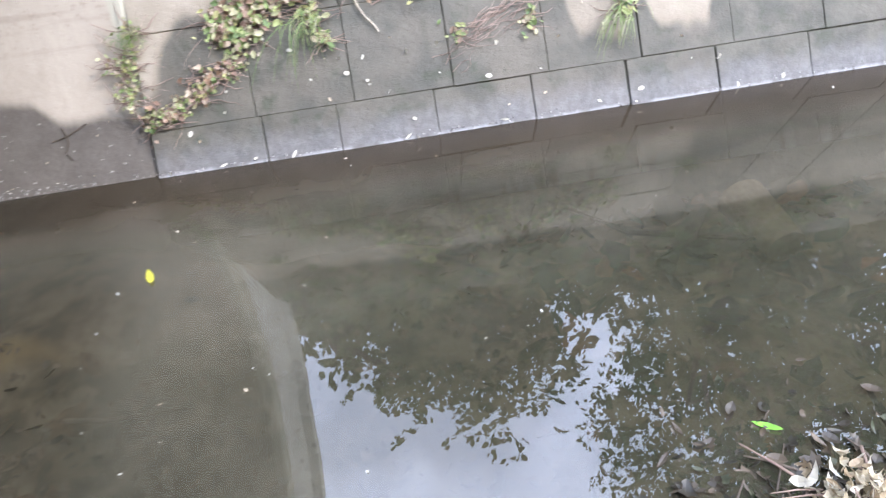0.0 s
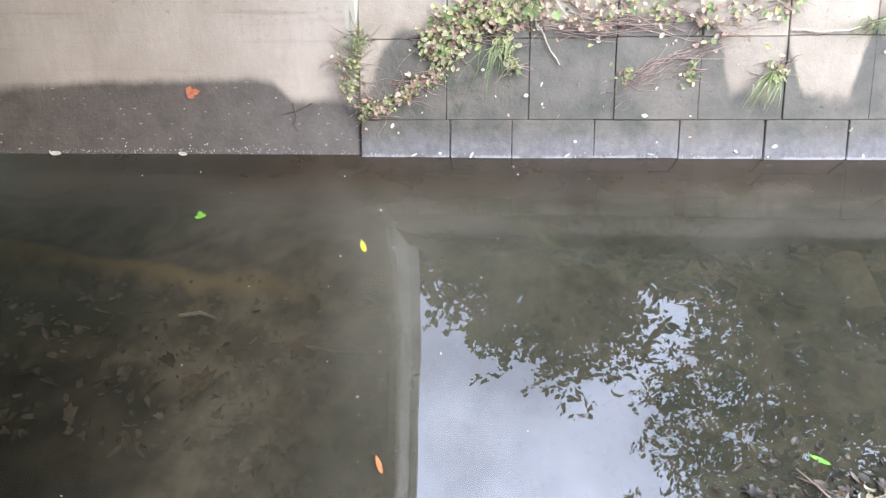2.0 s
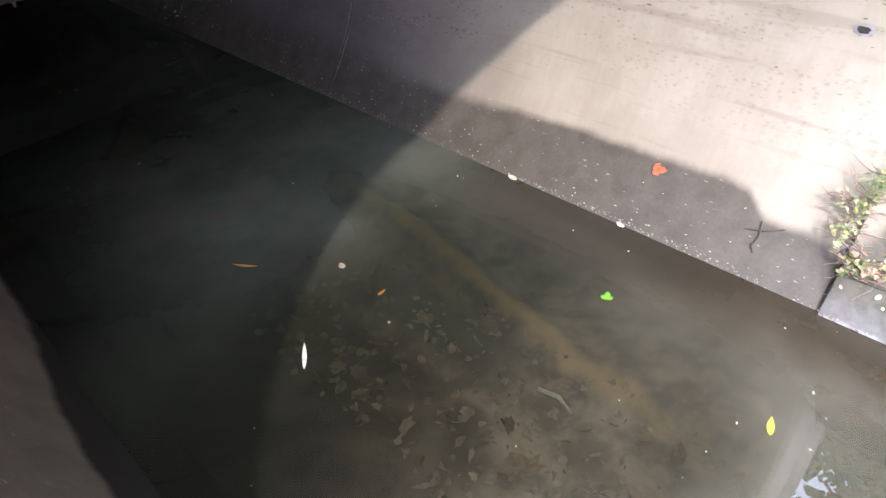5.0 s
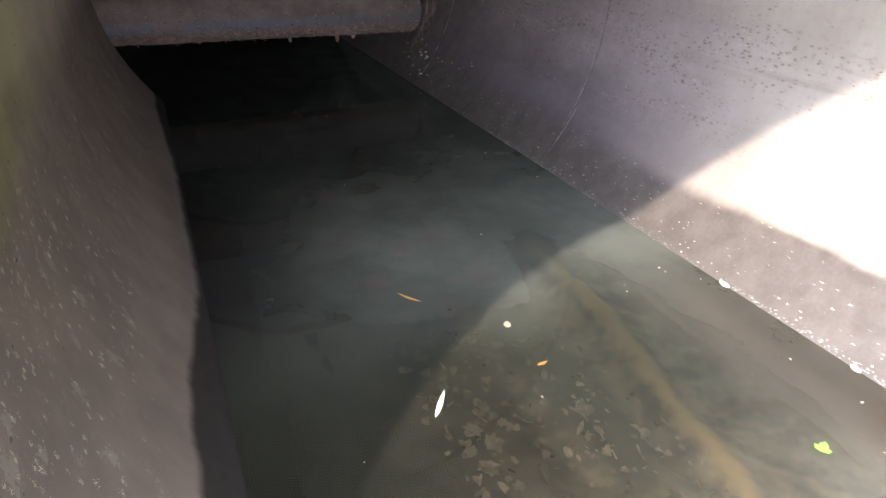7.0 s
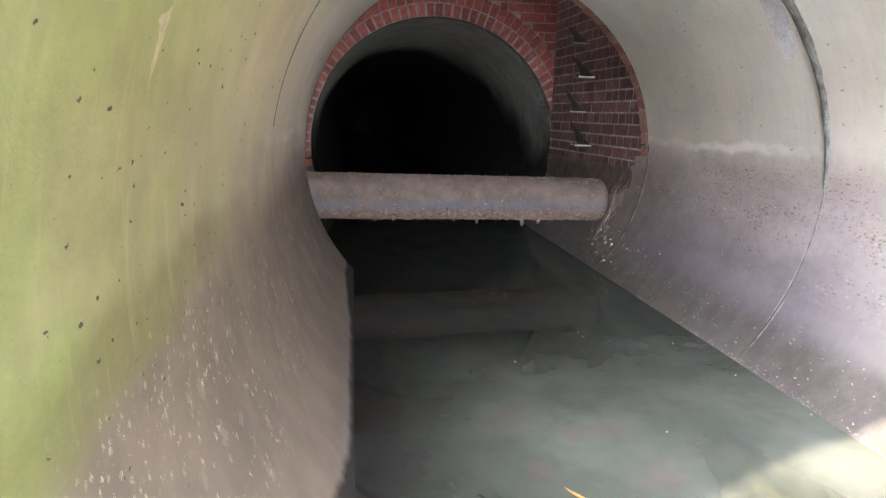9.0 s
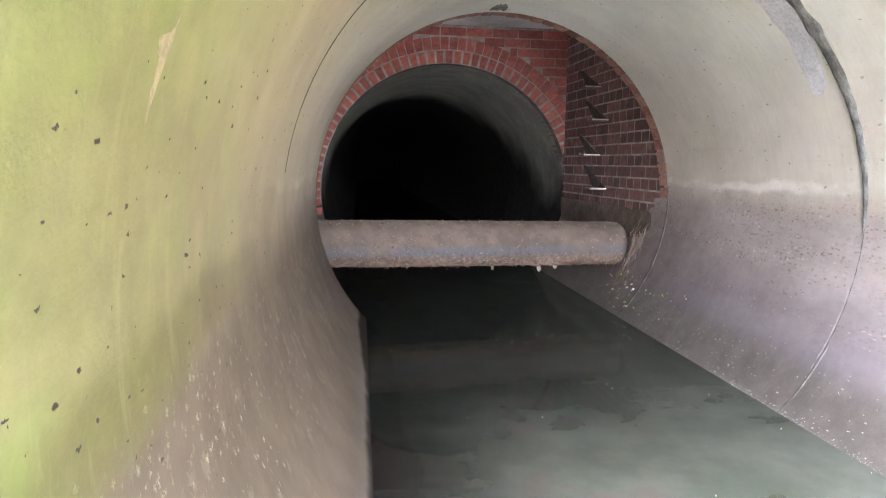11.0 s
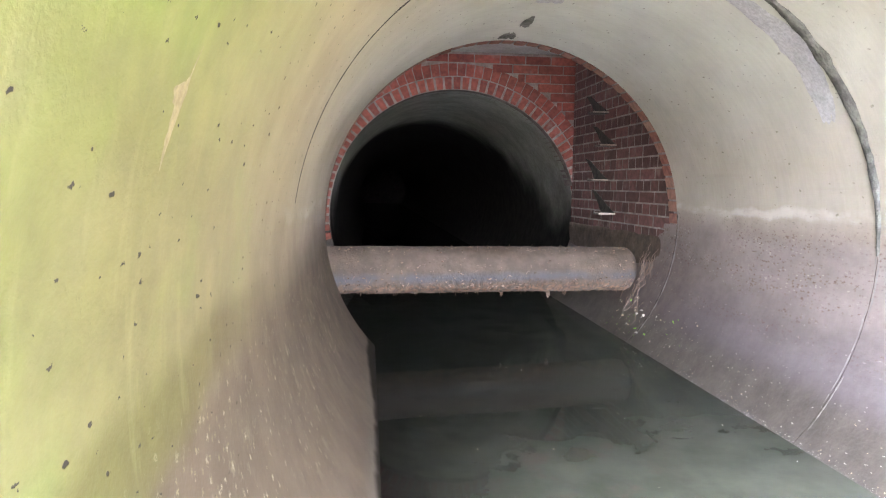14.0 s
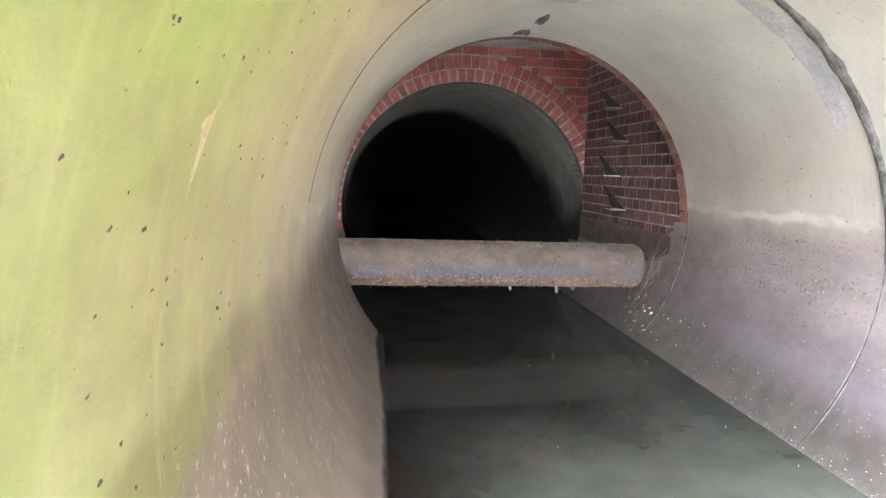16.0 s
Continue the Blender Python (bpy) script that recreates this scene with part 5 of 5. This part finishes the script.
for x, y, s, sh in ((0.17, 0.402, 0.09, "maple"), (0.005, 0.036, 0.09, "maple"), (0.17, 0.055, 0.07, "oval"), (0.159, 0.136, 0.06, "oval"), (-0.19, 0.037, 0.10, "maple"), (-0.098, 0.317, 0.11, "maple")):
    one_leaf("sunken_leaf", "brown leaf sunk on the stream bed", (x, y, bed_height(x, y) + 0.03), rv(), UP, s, sh, M_SUNK_PALE, "sunken leaves")

bm = bmesh.new()
for k in range(170):
    x, y = random.uniform(-0.45, 0.55), random.uniform(-2.6, -0.75)
    leaf(bm, (x, y, bed_height(x, y) + random.uniform(0.008, 0.03)), rv(), UP + rv(0.2), random.uniform(0.05, 0.13), random.choice(("maple", "oval", "ivy", "lance")), 0.15, 0.25)
tagged(part("sunken_dark_leaves", bm, M_WETLEAF), "large dark rotting leaves sunk in the open channel", "leaf litter", kind="stuff")
for k in range(26):
    x, y = random.uniform(-0.35, 0.5), random.uniform(-2.3, -0.8)
    one_leaf("sunken_leaf", "pale brown leaf sunk in the open channel", (x, y, bed_height(x, y) + 0.035), rv(), UP + rv(0.1), random.uniform(0.05, 0.10), random.choice(("maple", "oval", "ivy")), M_SUNK_PALE, "sunken leaves")


def stick(pts, r, label, mat=None):
    th = part("stick", tube(bmesh.new(), [Vector(p) for p in pts], [r, r, r * 0.6][:len(pts)] if len(pts) == 3 else r, 6), mat or M_TWIG)
    return tagged(th, label, "stick", "sunken sticks")


stick([(0.066, 0.40, -0.05), (0.080, 0.345, -0.05), (0.060, 0.29, -0.05)], 0.006, "short pale stick in shallow water", M_STALK)
stick([(-0.02, 0.03, -0.06), (-0.035, -0.05, -0.06), (-0.04, -0.20, -0.06)], 0.005, "thin dark twig sunk in shallow water")
stick([(-0.26, 0.22, -0.06), (-0.263, 0.17, -0.06), (-0.25, 0.12, -0.06)], 0.006, "thin dark twig sunk in shallow water")
stick([(0.15, -1.18, -0.08), (0.22, -1.25, -0.06), (0.33, -1.34, -0.08)], 0.025, "sunken branch in murky water", M_BARK)
stick([(0.45, -1.05, -0.10), (0.30, -1.15, -0.09), (0.20, -1.45, -0.10)], 0.008, "thin branch sunk in murky water", M_BARK)
stick([(0.0, -1.5, -0.06), (0.1, -1.75, -0.06), (0.15, -2.0, -0.06)], 0.01, "thin branch sunk in murky water", M_BARK)

# Dark wet debris round the silt bar.
random.seed(52)
bm = bmesh.new()
for k in range(420):
    x, y = random.gauss(-0.43, 0.09), random.gauss(-1.13, 0.11)
    leaf(bm, (x, y, random.uniform(-0.015, 0.008)), rv(), UP + rv(0.25), random.uniform(0.010, 0.032), random.choice(("oval", "maple", "lance")), 0.3, 0.5)
tagged(part("wet_leaf_mat", bm, M_WETLEAF), "dark wet leaves afloat round a silt bar", "leaf litter", kind="stuff")
for k in range(7):
    x, y = random.gauss(-0.40, 0.06), random.gauss(-1.10, 0.10)
    d = rv(0.06)
    stick([(x, y, 0.004), (x + d.x, y + d.y, 0.008), (x + 2 * d.x, y + 2 * d.y, 0.004)], random.uniform(0.0012, 0.0028), "thin dark twig afloat by the silt bar", M_BARK)

# A broken clay pot lying sunk in the channel.
b = bmesh.new()
prof = [(0.0, 0.0), (0.10, 0.0), (0.125, 0.10), (0.13, 0.13), (0.115, 0.13), (0.11, 0.10), (0.09, 0.02), (0.0, 0.02)]
rows = [[b.verts.new((r * math.cos(6.2832 * k / 28), r * math.sin(6.2832 * k / 28), z)) for k in range(28)] for r, z in prof[1:-1]]
for p, q in zip(rows, rows[1:]):
    for k in range(28):
        b.faces.new((p[k], p[(k + 1) % 28], q[(k + 1) % 28], q[k]))
b.faces.new(rows[0][::-1])
b.faces.new(rows[-1])
pot = tagged(part("sunken_pot", b, M_TAN), "clay pot lying on its side in murky water", "pot")
pot.matrix_basis = pose(0.17, -1.46, -0.10, 0, 86, 4) @ Matrix.Diagonal((0.40, 0.44, 1.45, 1))

# Silt bar with flood litter against the near bank.
random.seed(21)
bm = bmesh.new()
for k in range(110):
    x, y = random.gauss(-0.460, 0.024), random.gauss(-1.20, 0.034)
    z = max(bed_height(x, y), 0.0) + random.uniform(0.002, 0.035)
    leaf(bm, (x, y, z), rv(), UP + rv(1.1), random.uniform(0.008, 0.028), random.choice(("oval", "lance", "sliver", "maple")), 0.7, 1.2)
tagged(part("flood_litter", bm, M_PALELEAF), "pale dry leaves and litter caught on a silt bar", "leaf litter", kind="stuff")
for k in range(14):
    x, y = random.gauss(-0.46, 0.04), random.gauss(-1.20, 0.06)
    d = rv(0.045)
    stick([(x, y, 0.01), (x + d.x, y + d.y, 0.02), (x + 2 * d.x, y + 2 * d.y, 0.015 + abs(d.z) * 0.3)], random.uniform(0.0010, 0.0024), "dry twig caught on the silt bar")
for x, y in ((-0.425, -1.165), (-0.44, -1.21), (-0.435, -1.135), (-0.46, -1.17), (-0.45, -1.15), (-0.475, -1.19)):
    one_leaf("fallen_leaf", "curled pale leaf on the silt bar", (x, y, 0.025), rv(), UP + rv(0.8), random.uniform(0.030, 0.046), "lance", M_PALELEAF, "leaves on the silt bar", 1.2)
one_leaf("fallen_leaf", "fresh green leaf caught by the silt bar", (-0.33, -1.13, 0.004), (0.6, 1, 0), UP, 0.045, "lance", M_GREENLEAF, "leaves on the silt bar")
for pts in ([(0.27, 0.105), (0.22, 0.115), (0.17, 0.135)], [(0.235, 0.135), (0.225, 0.10), (0.235, 0.075), (0.22, 0.06)]):
    b = tube(bmesh.new(), [bore(y, z, 1, 0.004)[0] for y, z in pts], 0.0025, 5)
    tagged(part("twig", b, M_BARK), "short dark twig stuck to the wet concrete", "twig", "twigs on the culvert wall")
random.seed(31)
for k in range(50):
    y, z = random.uniform(3.3, 4.3), random.uniform(0.01, 0.24)
    p, n = bore(y, z)
    one_leaf("stuck_scrap", "tiny pale scrap stuck to the wet concrete", p, rv(), n, random.uniform(0.006, 0.018), random.choice(("lance", "oval")), random.choice((M_PALELEAF, M_DRYLEAF, M_DRYLEAF, M_GREENLEAF)), "scraps on the culvert wall")
for k in range(30):
    y, z = random.gauss(4.02, 0.14), random.uniform(0.04, 0.24)
    p, n = bore(y, z)
    one_leaf("stuck_scrap", "pale leaf scrap caught under the pipe's end", p, rv(), n, random.uniform(0.010, 0.028), random.choice(("lance", "oval", "ivy")), random.choice((M_PALELEAF, M_DRYLEAF, M_WHITE, M_GREENLEAF)), "scraps on the culvert wall")
b = bmesh.new()
for k in range(46):
    y, z = random.gauss(4.22, 0.10), random.uniform(0.18, 0.58)
    run = []
    for j in range(5):
        run.append(bore(y, z, 1, 0.004 + random.uniform(0, 0.008))[0])
        y, z = y + random.uniform(-0.03, 0.03), z - random.uniform(0.01, 0.035)
    tube(b, run, [0.0022, 0.0020, 0.0016, 0.0012, 0.0006], 4)
tagged(part("root_tangle", b, M_TWIG), "fine brown roots hanging on the wall beside the pipe", "roots", kind="stuff")
for k in range(110):
    y, z = random.uniform(0.1, 3.4), random.uniform(0.003, 0.03) if k % 2 else random.uniform(0.003, 0.15)
    p, n = bore(y, z, 1, 0.002)
    one_leaf("stuck_scrap", "tiny pale scrap stuck to the wet concrete", p, rv(), n, random.uniform(0.003, 0.008), "oval", random.choice((M_PALELEAF, M_DRYLEAF, M_DRYLEAF)), "scraps on the culvert wall")


random.seed(71)
for name, label, spot, many in (("waterline_crust", "pale lumpy crust along the culvert's waterline", lambda y, z: bore(y, z, 1, 0.001), 900),
                                ("waterline_crust", "pale lumpy crust along the slabs' waterline", lambda y, z: (on_slab(y - 3.3, z, 0.001), SLAB_N), 420)):
    b = bmesh.new()
    for k in range(many):
        y = random.uniform(0.02, 3.3)
        if noise.noise((y * 5, 2, many)) < -0.15:
            continue
        p, n = spot(y, abs(random.gauss(0, 0.007)) + 0.001)
        r = random.uniform(0.0010, 0.0036) if many < 500 or y < 1.2 else random.uniform(0.0008, 0.0024)
        u = n.orthogonal().normalized()
        w = n.cross(u)
        ring = [b.verts.new(p + r * random.uniform(0.7, 1.3) * (math.cos(q) * u + math.sin(q) * w) - n * 0.002) for q in (0.2, 1.5, 2.8, 4.1, 5.3)]
        tip = b.verts.new(p + n * r * 0.8)
        for j in range(5):
            b.faces.new((ring[j], ring[(j + 1) % 5], tip))
    tagged(part(name, b, M_CRUST), label, "crust", kind="stuff")

# ---------------------------------------------------------------- trees over the channel
def tree(base, height, blobs, leaves, size, label, seed, kind="tree", thick=0.20):
    """Tapered trunk, limbs to each part of the crown, and a crown of single leaves in sprays."""
    random.seed(seed)
    th = tagged(new(kind), label, kind, kind + "s on the bank")
    th.location = base
    o = Vector(base)
    b = bmesh.new()
    top = Vector((0, 0, height))
    lean = [Vector((0, 0, -0.3))] + [Vector((0.12 * math.sin(k * 1.7), 0.12 * math.cos(k * 2.1), height * k / 7)) for k in range(1, 8)]
    tube(b, lean, [thick * (1 - 0.1 * k) for k in range(8)], 10)
    for c, r in blobs:
        c = Vector(c) - o
        s = lean[3].lerp(lean[6], random.random())
        tube(b, [s, s.lerp(c, 0.5) + rv(0.25) + Vector((0, 0, 0.2)), c], [thick * 0.37, thick * 0.22, thick * 0.08], 6)
        for k in range(5):
            e = c + Vector((rv().x * r[0], rv().y * r[1], rv().z * r[2])) * 0.8
            tube(b, [c.lerp(s, 0.25), c.lerp(e, 0.5) + rv(0.1), e], [thick * 0.12, thick * 0.07, thick * 0.025], 4)
    part("trunk", b, M_BARK, th)
    verts, faces = [], []
    tot = sum(r[0] * r[1] * r[2] for c, r in blobs)
    for c, r in blobs:
        c = Vector(c) - o
        share = leaves * r[0] * r[1] * r[2] / tot
        heads = []
        for k in range(max(6, int(share / 160))):
            d = rv()
            while not 0.05 < d.length < 1:
                d = rv()
            d = d.normalized() * d.length ** 0.5 * (1 + 0.2 * noise.noise(Vector(d) * 2.5 + c))
            heads.append(c + Vector((d.x * r[0], d.y * r[1], d.z * r[2])))
        for k in range(int(share / 10)):
            h = random.choice(heads)
            w = min(0.22, 0.35 * min(r))
            p = h + Vector((random.gauss(0, w), random.gauss(0, w), random.gauss(0, w * 0.75)))
            g = (rv() + Vector((0, 0, -0.6))).normalized()
            for j in range(10):
                q = p + g * (j * size * 0.28) + rv(size * 0.40)
                a = (g + rv(0.8)).normalized()
                s = a.cross(rv()).normalized()
                z = size * random.uniform(0.6, 1.25)
                n0 = len(verts)
                verts += [q, q + a * z * 0.25 + s * z * 0.24, q + a * z * 0.62 + s * z * 0.25, q + a * z, q + a * z * 0.62 - s * z * 0.25, q + a * z * 0.25 - s * z * 0.24]
                faces.append((n0, n0 + 1, n0 + 2, n0 + 3, n0 + 4, n0 + 5))
    me = bpy.data.meshes.new("crown")
    me.from_pydata([tuple(v) for v in verts], [], faces)
    me.materials.append(M_CROWN)
    cr = new("crown", me)
    cr.parent = th
    return th


tree((5.2, 0.4, 1.4), 4.0, [((4.6, 0.9, 2.35), (1.1, 1.2, 1.1)), ((4.4, -0.6, 3.15), (1.1, 1.1, 1.3)), ((4.6, -1.6, 2.6), (1.0, 1.0, 1.2)), ((3.7, -0.85, 3.75), (0.6, 0.6, 0.7)), ((3.5, -0.4, 2.6), (0.5, 0.4, 0.6)), ((3.4, -1.2, 3.0), (0.6, 0.7, 0.6)), ((3.6, -0.3, 1.85), (0.8, 1.6, 0.9)), ((4.6, 2.2, 3.4), (1.1, 1.0, 1.4))],
     62000, 0.060, "broadleaf tree leaning over the far bank", 3)
# Crown widened out of view to cut skylight on the culvert's left wall.
tree((3.6, -4.6, 1.3), 6.0, [((2.6, -3.4, 4.2), (1.0, 1.0, 1.3)), ((3.4, -3.6, 5.6), (1.3, 1.2, 1.4)), ((1.6, -3.6, 5.6), (1.1, 1.2, 1.2)), ((2.9, -4.6, 3.2), (1.3, 1.2, 1.3)), ((4.6, -3.4, 3.2), (1.0, 1.0, 1.5)), ((2.2, -3.0, 6.6), (0.9, 0.9, 0.8)), ((1.3, -5.0, 4.6), (1.1, 1.1, 1.3)), ((2.3, -5.6, 2.9), (1.3, 1.3, 1.2)), ((4.4, -4.2, 4.6), (1.3, 1.2, 1.6)), ((3.7, -2.75, 2.5), (0.8, 0.7, 0.8))],
     80000, 0.062, "broadleaf tree with hanging sprays over the channel", 8)

tree((2.0, -0.3, 1.15), 0.9, [((2.05, -0.72, 1.90), (0.50, 0.42, 0.52)), ((1.80, -0.98, 2.05), (0.36, 0.30, 0.45)), ((1.85, -0.42, 2.15), (0.16, 0.12, 0.42)), ((2.1, -0.22, 1.34), (0.5, 0.36, 0.36)), ((2.3, -0.5, 1.35), (0.6, 0.8, 0.30)), ((2.12, 0.40, 1.15), (0.5, 0.4, 0.28))],
     22000, 0.046, "leafy bush leaning over the bank slabs", 61, "shrub", 0.05)
tree((1.9, -2.4, 1.15), 1.4, [((1.45, -2.32, 2.25), (0.72, 0.62, 0.65)), ((1.25, -2.95, 2.5), (0.8, 0.8, 0.8)), ((1.9, -2.5, 1.6), (0.7, 0.9, 0.5)), ((1.15, -2.52, 3.2), (0.6, 0.7, 0.6)), ((1.5, -3.9, 2.2), (0.9, 0.9, 0.9))],
     13000, 0.050, "tall leafy bush overhanging the channel", 62, "shrub", 0.06)
# Shrub row: foliage mirrored at right, extended out of view to cut skylight.
for k, (x, y, r) in enumerate(((2.7, -0.2, 0.45), (2.6, -1.2, 0.45), (2.7, -2.3, 0.5), (2.7, -3.4, 0.8), (2.7, -4.8, 0.9), (2.5, -6.2, 1.0), (2.4, -7.8, 1.1))):
    tree((x, y, 1.2), 0.6 + r, [((x, y, 1.45 + 0.6 * r), (0.85, 0.85, r)), ((x - 0.35, y + 0.4, 1.35), (0.5, 0.6, 0.4))], 7000, 0.075, "dense leafy shrub along the bank top, in a row added to cut skylight", 50 + k, "shrub", 0.05)

# ---------------------------------------------------------------- bricks of the chamber
random.seed(41)
BH, BL, BW, J = 0.065, 0.215, 0.1025, 0.010


def brick_mesh(l, w, h, mat, wedge=0.0):
    b = box(bmesh.new(), (-l / 2, -w / 2, -h / 2), (l / 2, w / 2, h / 2), 0.0035)
    for v in b.verts:
        if wedge:
            v.co.x *= 1 + wedge * v.co.z / h
        v.co += rv(0.0008)
    return mesh_of(b, "brick", mat)


def lay(me, m, parent):
    ob = new("brick", me)
    ob.parent = parent
    ob.matrix_basis = m
    return ob


STRETCH = [brick_mesh(BL + 0.003, 0.09, BH + 0.004, M_BRICK) for k in range(2)]
HEADER = [brick_mesh(BW + 0.003, 0.09, BH + 0.004, M_BRICK) for k in range(2)]
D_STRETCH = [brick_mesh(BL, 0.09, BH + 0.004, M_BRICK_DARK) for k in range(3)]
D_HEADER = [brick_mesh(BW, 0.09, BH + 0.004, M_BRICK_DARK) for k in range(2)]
VOUS = [brick_mesh(0.0700, 0.09, BW + 0.003, M_BRICK, 0.08) for k in range(3)]
VOUS_IN = [brick_mesh(0.0570, 0.09, BW, M_BRICK, 0.20) for k in range(3)]
EDGE = [brick_mesh(0.064, 0.10, 0.09, M_BRICK_PALE, 0.05) for k in range(3)]

# end face: two rings of headers on edge, level courses over them
Rf = RI
for ring in range(2):
    rm = Rf + 0.004 + (ring + 0.5) * (BW + J) - J / 2
    n = int(math.pi * rm / 0.075)
    for k in range(n + 3):
        a = math.pi * (k + 0.5) / n
        x, z = XI + rm * math.cos(a), ZI + rm * math.sin(a)
        if z < ZTOP - 0.045:
            lay(random.choice(VOUS if ring else VOUS_IN), Matrix.Translation((x, Y3 + 0.044 + random.uniform(-.002, 0), z)) @ Euler((0, math.pi / 2 - a, 0)).to_matrix().to_4x4(), chamber)
Ro = Rf + 2 * (BW + J) - 0.006
row, z = 0, 2.026
while z > ZC + 0.45:
    low = z - BH * 0.1 - ZI
    half = math.sqrt(Ro * Ro - low * low) if low < Ro else -1.0
    for sg in (1, -1):
        stop = half + sg * XI if half > 0 else -XCH
        x = XCH - 0.003
        k = row
        while x - stop > 0.025:
            l = BW if (row % 2 and k == row) else BL
            l = min(l, x - stop)
            me = STRETCH[0] if l == BL else HEADER[0] if l == BW else brick_mesh(l, 0.09, BH + 0.004, M_BRICK)
            lay(me, Matrix.Translation((sg * (x - l / 2), Y3 + 0.044 + random.uniform(-.002, 0), z)), chamber)
            x -= l + J
            k += 1
        if half < 0:
            break
    z -= 0.0775
    row += 1

# right side wall, courses of stretchers and headers in turn
row, z = 0, 0.612 + BH / 2
while z < ZTOP - 0.02:
    y = Y2 + 0.106 - random.choice((0.0, 0.03, 0.056))
    while y < Y3 - 0.02:
        l = BL if row % 2 else BW
        if y + l > Y3:
            l = Y3 - y
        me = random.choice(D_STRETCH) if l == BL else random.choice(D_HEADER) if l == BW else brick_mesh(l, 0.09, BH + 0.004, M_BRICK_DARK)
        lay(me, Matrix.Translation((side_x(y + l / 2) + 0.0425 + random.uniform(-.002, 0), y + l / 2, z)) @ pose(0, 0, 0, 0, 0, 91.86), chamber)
        y += l + J
    z += 0.0775
    row += 1

# brick edge round the end of the pipe
n = int(math.pi * (R + 0.045) / 0.075)
for k in range(n):
    a = math.pi * (k + 0.5) / n
    rm = R + 0.045 + random.uniform(-.003, .003)
    lay(random.choice(EDGE), Matrix.Translation((rm * math.cos(a), Y2 + 0.056, ZC + rm * math.sin(a))) @ Euler((0, math.pi / 2 - a, 0)).to_matrix().to_4x4(), chamber)
part("mortar_ring", lathe(bmesh.new(), [(R + 0.006, Y2 + 0.003), (R + 0.006, Y2 + 0.104), (R + 0.1, Y2 + 0.104)], 0, 180, 72), M_MORTAR, chamber)
